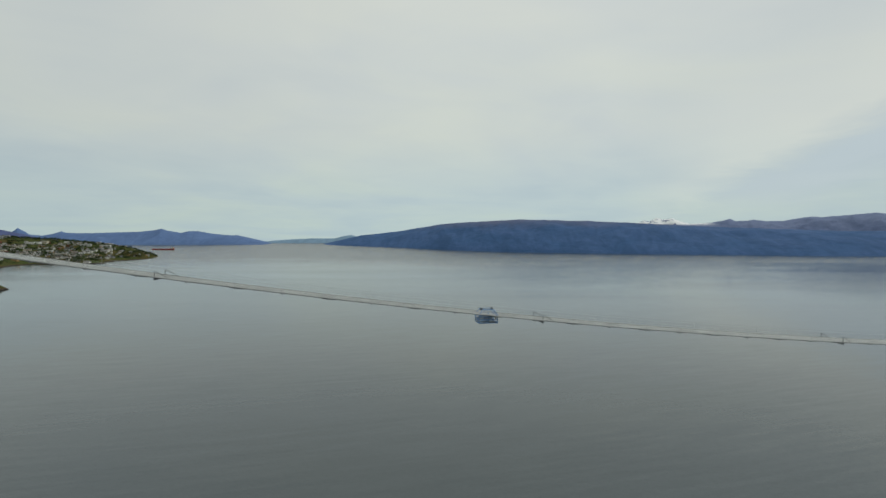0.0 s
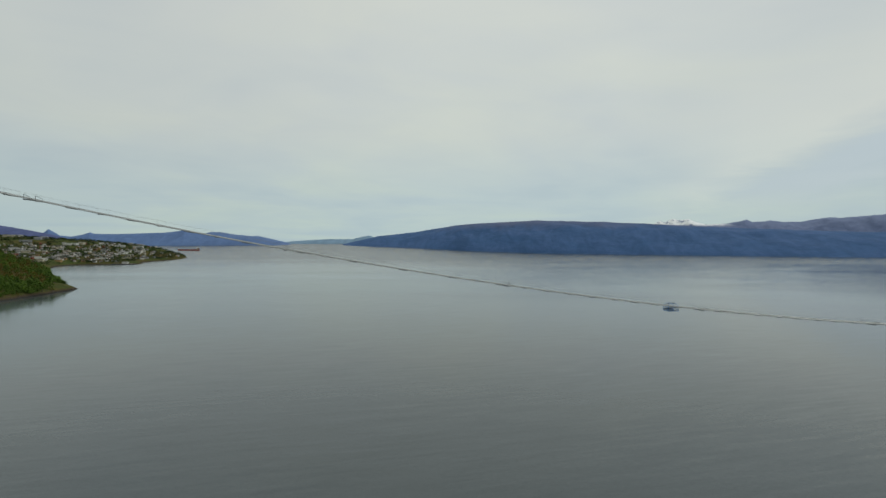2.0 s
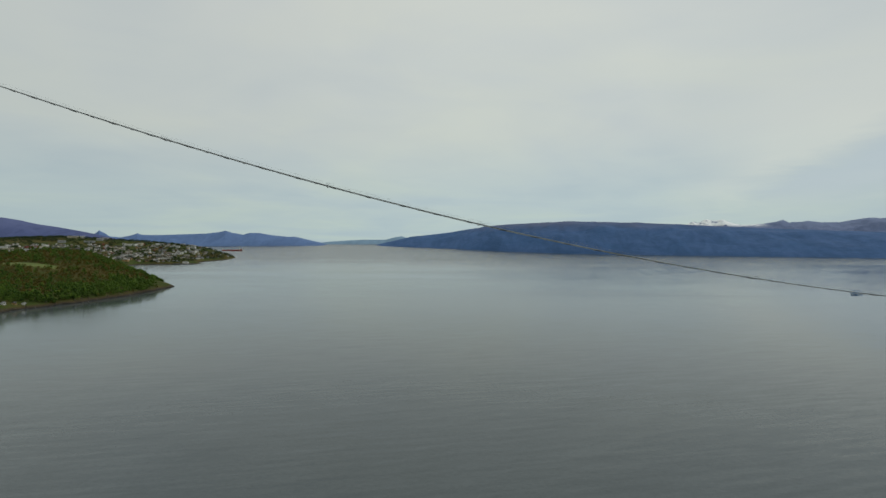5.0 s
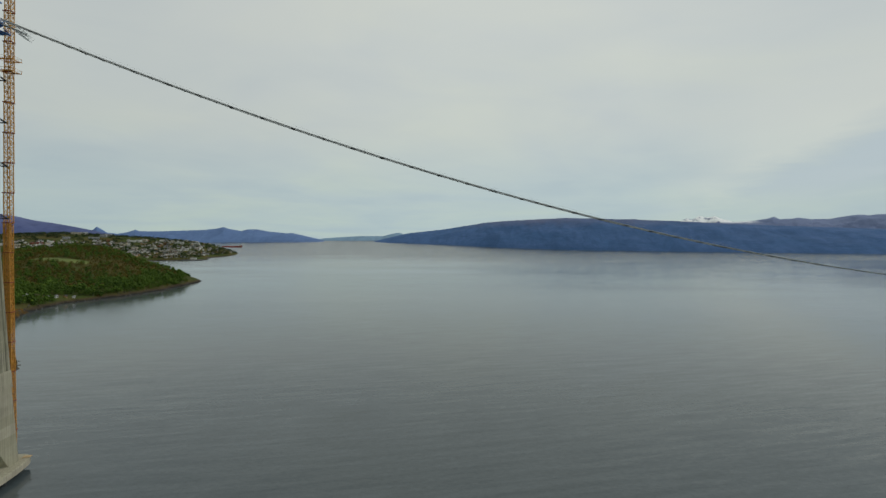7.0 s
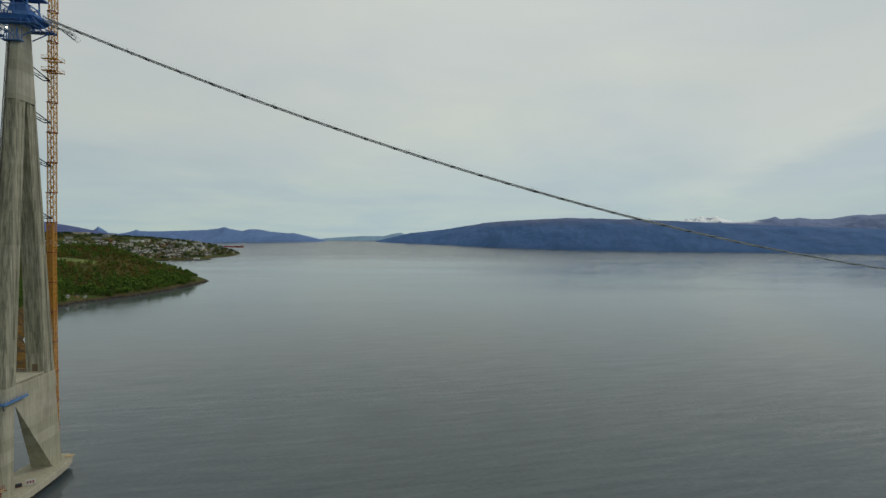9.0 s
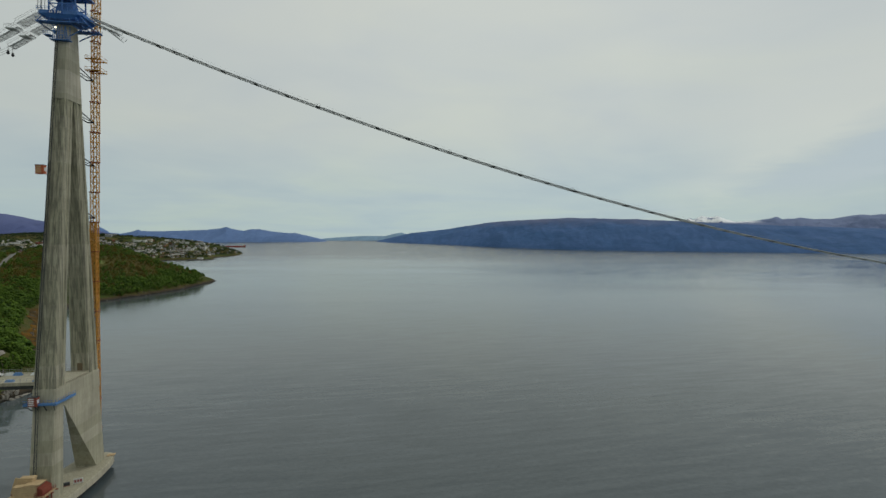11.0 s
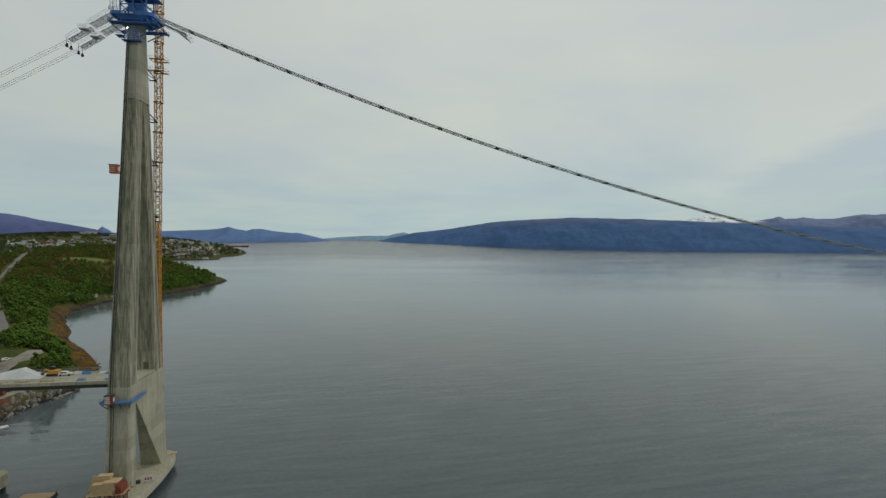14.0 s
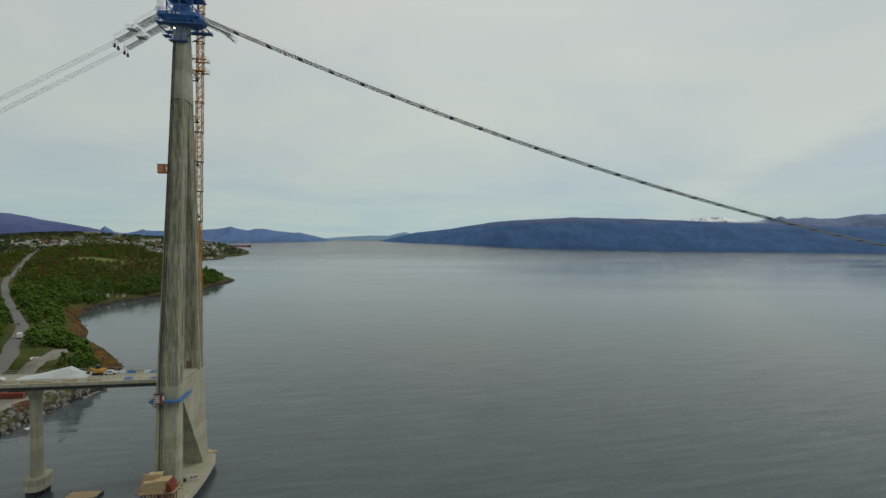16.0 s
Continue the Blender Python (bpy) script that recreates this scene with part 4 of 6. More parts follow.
def build_crane():
    top = thing("tower_crane", on_bridge(CRANE_X, CRANE_Y, 4.6), "yellow-orange lattice tower crane mast tied to the pylon", "tower crane")
    z, k = 0.0, 0
    while z < 184:
        part("mast_section", lattice(bmesh.new(), 2.1, z, z + 11.4, 1.9, 0.13, crane_lean(z)), ORANGE, top)
        bm = bmesh.new()
        for d in ((-1.3, -1.3, 1.3, -1.3), (1.3, -1.3, 1.3, 1.3), (1.3, 1.3, -1.3, 1.3), (-1.3, 1.3, -1.3, -1.3)):
            bar(bm, (d[0] + crane_lean(z), d[1], z + 11.4), (d[2] + crane_lean(z), d[3], z + 11.4), 0.3)
        part("flange", bm, RUSTY, top)
        z, k = z + 11.5, k + 1
    # the lower half carries a second, narrower cage inside
    part("inner_cage", lattice(bmesh.new(), 1.4, 0.4, 92.0, 1.5, 0.12), ORANGE, top, "orange inner climbing cage")
    for z in (149.6, 154.0):
        bm = bmesh.new()
        for i in range(5):
            for q in (-2.6 + i * 0.32, 2.6 - i * 0.32):
                box(bm, -2.7, 2.7, q - 0.07, q + 0.07, z, z + 0.1)
        for q in (-2.6, -1.3, 1.3, 2.6):
            box(bm, q - 0.07, q + 0.07, -2.7, 2.7, z - 0.16, z - 0.01)
        for x, y in ((-2.6, -2.6), (2.6, -2.6), (2.6, 2.6), (-2.6, 2.6)):
            bar(bm, (x, y, z), (x, y, z + 1.2), 0.09)
        for s in (-2.6, 2.6):
            bar(bm, (s, -2.6, z + 1.2), (s, 2.6, z + 1.2), 0.08), bar(bm, (-2.6, s, z + 1.2), (2.6, s, z + 1.2), 0.08)
        bmesh.ops.translate(bm, verts=bm.verts, vec=(crane_lean(z), 0, 0))
        part("collar", bm, ORANGE, top, "open orange grating platform round the mast")
    for z in (150.5, 134.5, 118.0, 98.0):
        bm = bmesh.new()
        zz = z - 4.6
        y_leg = -CRANE_Y + leg_out(z)
        for dx in (-1.6, 1.6):
            bar(bm, (dx * 0.7, -1.2, zz), (-CRANE_X + dx * 1.2, y_leg, zz + 2.2), 0.28)
        bar(bm, (-1.1, -1.2, zz), (1.1, -1.2, zz), 0.4)
        bar(bm, (1.1, -1.2, zz), (-CRANE_X - 1.9, y_leg, zz + 2.2), 0.2)
        for t in (0.25, 0.5, 0.75):
            bar(bm, (-1.12 - (CRANE_X - 1.1) * t, -1.2 + (y_leg + 1.2) * t, zz + 2.2 * t), (-1.12 - (CRANE_X - 1.1) * t, -1.2 + (y_leg + 1.2) * t, zz + 2.2 * t + 1.1), 0.07)
        part("tie", bm, DARK_STEEL, top, "dark steel tie to the pylon")


build_crane()


def rail(bm, a, b, n=6, h=1.1, r=0.06):
    """A handrail with posts along a line, given by its feet."""
    a, b = Vector(a), Vector(b)
    for k in (0.5, 1.0):
        bar(bm, a + Vector((0, 0, h * k)), b + Vector((0, 0, h * k)), r)
    for i in range(n + 1):
        p = a.lerp(b, i / n)
        bar(bm, p, p + Vector((0, 0, h)), r)
    return bm


def build_top_platform():
    top = thing("saddle_platform", on_bridge(1.7, 0, 162.4), "blue steel working platform round the pylon top", "work platform")
    # a deep collar with sloping skirts on both sides
    bm = bmesh.new()
    prism(bm, ring(-4.6, 4.6, -4.6, 4.6, 2.7, 1.0), ring(-7.0, 7.0, -5.4, 5.4, 4.1, 1.2))
    prism(bm, ring(-7.0, 7.0, -5.4, 5.4, 4.102, 1.2), ring(-7.0, 7.0, -5.4, 5.4, 5.2, 1.2))
    bmesh.ops.recalc_face_normals(bm, faces=bm.faces)
    part("collar", bm, BLUE_STEEL, top)
    bm = bmesh.new()
    box(bm, -7.2, 8.6, -5.6, -2.9, 1.3, 1.55), box(bm, -7.2, 8.6, 2.9, 5.6, 1.3, 1.55)
    for x in (-6.8, -3.4, 3.4, 6, 8.2):
        for y in (-5.2, 5.2):
            bar(bm, (x, y, 1.55), (x * 0.8, y * 0.9, 3.6), 0.24)
        bar(bm, (x, -5.5, 1.2), (x, 5.5, 1.2), 0.3)
    bar(bm, (2.2, -2.6, -2.2), (8.2, -3.0, 1.2), 0.3), bar(bm, (2.2, 2.6, -2.2), (8.2, 3.0, 1.2), 0.3)
    part("lower_gallery", bm, BLUE_STEEL, top)
    bm = bmesh.new()
    for y in (-5.4, 5.4):
        rail(bm, (-7.1, y, 1.55), (8.5, y, 1.55), 10, 1.1, 0.08)
        rail(bm, (-6.9, y * 0.98, 5.2), (6.9, y * 0.98, 5.2), 10, 1.2, 0.08)
    for x in (-6.9, 6.9):
        rail(bm, (x, -5.2, 5.2), (x, 5.2, 5.2), 7, 1.2, 0.08)
    part("railing", bm, BLUE_STEEL, top)
    # open frame tower above, up to the hoisting beams
    bm = bmesh.new()
    for x in (-4.2, 0, 4.2):
        for y in (-3.2, 3.2):
            bar(bm, (x, y, 5.2), (x, y, 20.0), 0.38)
    for z in (8.4, 11.6, 15.2, 19.6):
        for y in (-3.2, 3.2):
            bar(bm, (-4.4, y, z), (4.4, y, z), 0.32)
        for x in (-4.2, 0, 4.2):
            bar(bm, (x, -3.4, z), (x, 3.4, z), 0.28)
    for z in (5.4, 8.6, 11.8, 15.4):
        for y in (-3.2, 3.2):
            bar(bm, (-4.2, y, z), (0, y, z + 3.0), 0.2), bar(bm, (4.2, y, z), (0, y, z + 3.0), 0.2)
    part("frame_tower", bm, BLUE_STEEL, top)
    bm = bmesh.new()
    box(bm, -5.6, 6.8, -4.2, 4.2, 11.9, 12.3)
    for x in (-5, -2, 2, 6):
        box(bm, x - 0.7, x + 0.7, -3.9, -2.9, 12.3, 13.6, 0.05)
    part("upper_deck", bm, BLUE_STEEL, top)
    # saddle block over the head
    bm = bmesh.new()
    prism(bm, ring(-3.6, 3.6, -2.0, 2.0, 5.21, 0.3), ring(-2.4, 2.4, -1.5, 1.5, 9.6, 0.3))
    bmesh.ops.recalc_face_normals(bm, faces=bm.faces)
    part("saddle", bm, BLUE_STEEL, top)
    # tall side mast with wires
    bm = bmesh.new()
    for x in (-6.6, -5.4):
        bar(bm, (x, -5, 5.2), (x + 0.5, -5, 22.0), 0.14), bar(bm, (x, -3.4, 5.2), (x + 0.5, -3.4, 22.0), 0.14)
    for i in range(9):
        bar(bm, (-6.55, -5, 6 + i * 1.8), (-5.3, -5, 6 + i * 1.8), 0.08)
    part("ladder_mast", bm, GALV, top)
    # sheeting panel with plain marks on the front
    bm = boxed(-3.4, 1.4, -5.52, -5.43, 4.0, 5.1)
    banner = part("banner", bm, painted("banner_blue", (0.03, 0.11, 0.36), 0.6), top, "blue banner with a pale round mark")
    for x in (-2.6, -2.0, -1.0, 0.0, 0.6):
        bm = bmesh.new()
        box(bm, x - 0.16, x + 0.16, -5.6, -5.525, 4.2, 4.9)
        part("banner_mark", bm, WHITE, banner)
    # hanging cage under the collar
    bm = bmesh.new()
    box(bm, -3.0, 3.0, -5.2, -3.0, -4.6, -4.35), box(bm, -4.8, -2.6, -5.6, -2.8, -3.2, -3.0)
    rail(bm, (-3.0, -5.1, -4.35), (3.0, -5.1, -4.35), 6, 1.2, 0.1)
    rail(bm, (-4.8, -5.5, -3.0), (-2.6, -5.5, -3.0), 3, 1.2, 0.1)
    for x in (-2.4, -0.8, 0.8, 2.4):
        bar(bm, (x, -4.9, -4.4), (x * 0.7, -4.6, 0.4), 0.18)
        bar(bm, (x, -3.3, -4.4), (x, -3.3, 0.4), 0.18)
    for a, b in ((-2.4, -0.8), (-0.8, 0.8), (0.8, 2.4)):
        bar(bm, (a, -4.95, -3.2), (b, -4.95, -1.2), 0.1), bar(bm, (b, -4.95, -3.2), (a, -4.95, -1.2), 0.1)
    part("hanging_cage", bm, BLUE_STEEL, top)
    bm = bmesh.new()
    bmesh.ops.create_uvsphere(bm, u_segments=12, v_segments=8, radius=0.24, matrix=Matrix.Translation((-1.0, -5.4, -0.6)))
    lamp = Mat("work_lamp_glow", 0.4)
    lamp.color((1, 0.9, 0.6))
    lamp.put(lamp.b.inputs["Emission Color"], (1.0, 0.85, 0.5))
    lamp.b.inputs["Emission Strength"].default_value = 6.0
    part("work_lamp", bm, lamp.m, top, "lit warm work lamp")


build_top_platform()

SPAN, SAG, TOP_Z = 545.0, 108.8, 172.4


def cable_z(s):
    u = 1 - s / SPAN
    return TOP_Z - SAG * (1 - u * u)


def tube(line, r, n=8):
    bm = bmesh.new()
    rings = []
    for i, p in enumerate(line):
        d = (line[min(i + 1, len(line) - 1)] - line[max(i - 1, 0)]).normalized()
        side = Vector((0, 1, 0))
        up_ = d.cross(side).normalized()
        rings.append([bm.verts.new(p + side * (r * math.cos(2 * math.pi * k / n)) + up_ * (r * math.sin(2 * math.pi * k / n))) for k in range(n)])
    for a, b in zip(rings, rings[1:]):
        for k in range(n):
            bm.faces.new((a[k], a[(k + 1) % n], b[(k + 1) % n], b[k]))
    bm.faces.new(rings[0]), bm.faces.new(rings[-1])
    bmesh.ops.recalc_face_normals(bm, faces=bm.faces)
    return bm


CABLE_Y = 2.4


def build_catwalk():
    """The hanging footway under the main cable, over the whole span."""
    top = thing("catwalk", on_bridge(0, CABLE_Y, 0), "long hanging wire-mesh catwalk sagging over the fjord", "catwalk")
    ss = [9 + i * (1079 - 9) / 214 for i in range(215)]
    mesh_k = Mat("wire_mesh_floor", 0.6, 0.3)
    v = mesh_k.noise(mesh_k.scaled(0.3, 0.3, 0.3), 1.0, 3)
    mesh_k.color(mesh_k.ramp(v, [(0.3, (0.46, 0.475, 0.47)), (0.7, (0.58, 0.60, 0.59))]))
    for strip in range(15):
        y0 = -2.25 + strip * 0.31
        bm = bmesh.new()
        prev = None
        for s in ss:
            z = cable_z(s) - 0.65
            cur = [bm.verts.new((s, y, z + dz)) for y, dz in ((y0, 0.0), (y0 + 0.14, 0.0), (y0 + 0.14, -0.025), (y0, -0.025))]
            if prev:
                for k in range(4):
                    bm.faces.new((prev[k], prev[(k + 1) % 4], cur[(k + 1) % 4], cur[k]))
            prev = cur
        bmesh.ops.recalc_face_normals(bm, faces=bm.faces)
        part("mesh_strip", bm, mesh_k.m, top)
    for y, dz, r in ((-2.3, -0.65, 0.08), (2.3, -0.65, 0.08), (-2.3, 0.3, 0.012), (2.3, 0.3, 0.012)):
        part("rope", tube([Vector((s, y, cable_z(s) + dz)) for s in ss], r, 6), ROPE, top)
    # floor beams with their posts, and dark sheeted bays
    s, me = 24.5, None
    while s < 1075:
        if me is None:
            bm = boxed(-0.08, 0.08, -2.3, 2.3, -0.86, -0.72)
            for y in (-2.3, 2.3):
                bar(bm, (0, y, -0.8), (0, y, 0.36), 0.02)
            ob = part("cross_beam", bm, GALV, top)
            me = ob.data
        else:
            ob = new("cross_beam", me)
            ob.parent = top
        ob.matrix_basis = Matrix.Translation((s, 0, cable_z(s) - 0.02))
        s += 5.65
    s = 19.0
    me = None
    while s < 1060:
        z, slope = cable_z(s), (cable_z(s + 1) - cable_z(s - 1)) / 2
        if me is None:
            ob = part("floor_panel", boxed(-0.85, 0.85, -1.7, 1.7, -0.1, 0.0), painted("dark_sheeting", (0.15, 0.16, 0.16), 0.7), top)
            me = ob.data
        else:
            ob = new("floor_panel", me)
            ob.parent = top
        ob.matrix_basis = Matrix.Translation((s, 0, z - 0.76)) @ Matrix.Rotation(-math.atan(slope), 4, "Y")
        s += 11.3
    s, me = 36.0, None
    while s < 1075:
        if me is None:
            bm = bmesh.new()
            for y in (-1.9, 1.9):
                bar(bm, (0, y, -0.9), (0, y, 0.1), 0.06)
                bar(bm, (0.1, y, 0.08), (1.6, y, -0.85), 0.05)
            bar(bm, (0, -2.0, -0.95), (0, 2.0, -0.95), 0.16)
            ob = part("portal_frame", bm, DARK_STEEL, top)
            me = ob.data
        else:
            ob = new("portal_frame", me)
            ob.parent = top
        ob.matrix_basis = Matrix.Translation((s, 0, cable_z(s)))
        s += 50.2


build_catwalk()


def mesh_gallery(name, m, length, width, label):
    """A stiff walkway panel with rails, sheeting and posts."""
    top = thing(name, m, label, "walkway")
    for i in range(int(width / 0.42)):
        y = -width / 2 + 0.05 + i * 0.42
        part("grating", boxed(0, length, y, y + 0.17, -0.06, 0.0), SAIL, top)
    for y in (-width / 2, width / 2):
        part("railing", rail(bmesh.new(), (0, y, 0), (length, y, 0), int(length / 1.2), 1.25, 0.05), ROPE, top)
    bm = bmesh.new()
    for i in range(int(length / 1.6) + 1):
        box(bm, i * 1.6 - 0.06, i * 1.6 + 0.06, -width / 2 - 0.1, width / 2 + 0.1, -0.3, -0.11)
    for y in (-width / 2 + 0.2, width / 2 - 0.2):
        box(bm, 0, length, y - 0.06, y + 0.06, -0.42, -0.305)
    part("joists", bm, GALV, top)
    return top


def build_galleries():
    # towards the fjord: the steeper first flight and its end landing
    t1 = BRIDGE @ pose(7.6, CABLE_Y, 167.4) @ Matrix.Rotation(radians(23), 4, "Y")
    mesh_gallery("catwalk_stair", t1, 10.5, 3.4, "dark steel stair walkway from the platform to the catwalk")
    t2 = BRIDGE @ pose(15.2, CABLE_Y - 0.8, 163.6) @ Matrix.Rotation(radians(38), 4, "Y")
    mesh_gallery("catwalk_landing", t2, 4.6, 2.6, "grey mesh landing at the head of the catwalk")
    # towards the land: two unfinished flights side by side, with weights on ropes
    for y in (-4.2, 2.6):
        for b, dz, ln, w in ((0.0, 0.0, 7.6, 4.2), (6.4, -4.9, 8.2, 3.2)):
            m = BRIDGE @ pose(-4.6 - b, y, 166.4 + dz, 0, 0, 180) @ Matrix.Rotation(radians(33), 4, "Y")
            mesh_gallery("backstay_walkway", m, ln, w, "pale mesh walkway hanging on the landward side of the pylon")
        lj = thing("walkway_landing", on_bridge(-11.8, y - 1.0, 160.6), "small grey steel landing under the landward walkway", "landing")
        part("box", boxed(-2.2, 0.4, -1.3, 1.3, -0.35, 0.1, bevel=0.06), SAIL, lj)
        part("rail", rail(bmesh.new(), (-2.4, -1.6, 0.1), (0.6, -1.6, 0.1), 4, 1.0, 0.06), ROPE, lj)
    for y in (-5.5, -3.1, 1.4, 3.8):
        x0, z0 = -18.2, 157.2
        top = thing("rope_weight", on_bridge(x0, y, z0), "dark bell-shaped weight hanging from a walkway rope", "weight", "weights under the landward walkways")
        bm = bmesh.new()
        bmesh.ops.create_cone(bm, cap_ends=True, segments=12, radius1=0.5, radius2=0.25, depth=1.0, matrix=Matrix.Translation((0, 0, -2.2)))
        bmesh.ops.create_uvsphere(bm, u_segments=12, v_segments=6, radius=0.48, matrix=Matrix.Translation((0, 0, -2.6)))
        part("body", bm, DARK_STEEL, top)
        part("shackle", rod(bmesh.new(), (0, 0, -1.8), (0, 0, 0.3), 0.08), ROPE, top)
    for y in (-5.4, -4.2, -3.0, 1.4, 2.6, 3.8):
        line = []
        for i in range(40):
            t = i / 39
            line.append(Vector((-17.0 - 196 * t, y, 157.4 - 108 * t + 7 * (t * t - t))))
        rp = part("backstay_rope", tube(line, 0.045, 6), GALV)
        rp.matrix_basis = BRIDGE
        tagged(rp, "thin grey backstay wire rope running down to the shore", "wire rope", "backstay ropes")


build_galleries()


def build_carriage():
    """The blue cage that travels along the catwalk."""
    s = 379.7
    top = thing("cable_carriage", on_bridge(s, CABLE_Y, cable_z(s) - 0.2) @ Matrix.Scale(0.46, 4), "blue steel cable-spinning cage hanging from the catwalk", "cable carriage")
    bm = bmesh.new()
    L, W = 2.9, 2.4
    for x in (-L, 0, L):
        for y in (-W, W):
            bar(bm, (x, y, -3.6), (x, y, -1.3), 0.17)
            bar(bm, (x, y, -1.3), (x * 0.6, y * 0.7, 0.4), 0.17)
        bar(bm, (x, -W, -3.6), (x, W, -3.6), 0.17), bar(bm, (x, -W, -1.3), (x, W, -1.3), 0.15)
    for y in (-W, W):
        for z in (-3.6, -2.5, -1.3):
            bar(bm, (-L, y, z), (L, y, z), 0.17)
        bar(bm, (-L, y, -3.6), (0, y, -1.3), 0.11), bar(bm, (L, y, -3.6), (0, y, -1.3), 0.11)
        bar(bm, (-L * 0.6, y * 0.7, 0.4), (L * 0.6, y * 0.7, 0.4), 0.17)
    for x in (-L, L):
        bar(bm, (x, -W, -3.6), (x, W, -1.3), 0.11)
        bar(bm, (x, -W, -2.5), (x, W, -2.5), 0.13)
    blue = painted("carriage_blue", (0.09, 0.26, 0.58), 0.5, 0, 0.2)
    part("cage", bm, blue, top)
    part("floor", boxed(-L, L, -W, W, -3.74, -3.62), painted("pale_decking", (0.42, 0.5, 0.56), 0.7), top, "pale grey-blue floor")
    part("side_net", boxed(-L + 0.3, L - 0.3, W - 0.05, W + 0.02, -3.4, -2.2), SAIL, top, "white netting panel")
    for x in (-1.6, 1.6):
        bm = bmesh.new()
        bmesh.ops.create_cone(bm, cap_ends=True, segments=14, radius1=0.4, radius2=0.4, depth=0.3, matrix=Matrix.Translation((x, 0, 0.45)) @ Matrix.Rotation(radians(90), 4, "X"))
        part("wheel", bm, DARK_STEEL, top)


build_carriage()

DECK_Z, DECK_END = 41.2, -170.0


def build_deck():
    top = thing("bridge_deck", on_bridge(0, 0, 0), "unfinished pale concrete approach deck on a grey-green girder", "bridge deck")
    x0, x1 = DECK_END, 3.0
    bm = bmesh.new()
    prism(bm, [(x0, -6.9, DECK_Z - 0.35), (x0, 6.9, DECK_Z - 0.35), (x0, 6.9, DECK_Z), (x0, -6.9, DECK_Z)], [(x1, -6.9, DECK_Z - 0.35), (x1, 6.9, DECK_Z - 0.35), (x1, 6.9, DECK_Z), (x1, -6.9, DECK_Z)])
    bmesh.ops.recalc_face_normals(bm, faces=bm.faces)
    part("slab", bm, CLEAN_CONCRETE, top)
    for y, nm in ((-7.02, "edge_beam"), (7.02, "edge_beam")):
        part(nm, boxed(x0, x1, y - 0.28, y + 0.28, DECK_Z - 0.85, DECK_Z + 0.28, bevel=0.05), FOOTING, top)
    bm = bmesh.new()
    prof = [(-6.6, DECK_Z - 0.36), (6.6, DECK_Z - 0.36), (5.0, DECK_Z - 2.6), (-5.0, DECK_Z - 2.6)]
    prism(bm, [(x0, y, z) for y, z in prof], [(x1 - 0.5, y, z) for y, z in prof])
    bmesh.ops.recalc_face_normals(bm, faces=bm.faces)
    part("girder", bm, SOFFIT, top)
    bm = bmesh.new()
    x = x0 + 2
    while x < x1:
        for y in (-1, 1):
            prism(bm, [(x - 0.15, y * 6.9, DECK_Z - 1.2), (x + 0.15, y * 6.9, DECK_Z - 1.2), (x + 0.15, y * 4.0, DECK_Z - 2.3), (x - 0.15, y * 4.0, DECK_Z - 2.3)], [(x - 0.15, y * 6.9, DECK_Z - 0.4), (x + 0.15, y * 6.9, DECK_Z - 0.4), (x + 0.15, y * 4.0, DECK_Z - 0.4), (x - 0.15, y * 4.0, DECK_Z - 0.4)])
        x += 4.0
    bmesh.ops.recalc_face_normals(bm, faces=bm.faces)
    part("brackets", bm, SOFFIT, top)
    for y in (-7.0, 7.0):
        rl = bmesh.new()
        rail(rl, (x0, y, DECK_Z + 0.28), (x1 - 4, y, DECK_Z + 0.28), 84, 1.25, 0.07)
        part("railing", rl, GALV, top)


build_deck()


def build_pier(x):
    top = thing("bridge_pier", on_bridge(x, 3.2, 0), "single concrete bridge pier with a flared head on an oval footing", "bridge pier", "approach piers")
    bm = bmesh.new()
    prism(bm, ring(-1.45, 1.45, -2.0, 2.0, 6.2, 0.5), ring(-1.3, 1.3, -1.7, 1.7, 33.5, 0.5))
    prism(bm, ring(-1.3, 1.3, -1.7, 1.7, 33.5, 0.5), ring(-1.7, 1.7, -4.0, 4.0, 38.5, 0.5))
    bmesh.ops.recalc_face_normals(bm, faces=bm.faces)
    part("shaft", bm, CLEAN_CONCRETE, top)
    bm = bmesh.new()
    for y in (-2.2, 2.2):
        box(bm, -0.8, 0.8, y - 0.6, y + 0.6, 38.4, 38.75)
    part("bearings", bm, DARK_STEEL, top)


for x in (-49.4,):
    build_pier(x)
    build_footing("pier_footing", on_bridge(x, 3.6, 0), 3.6, 4.6, 6.4, "oval concrete pier footing with dark wet piles below")
build_pier(-104.0)


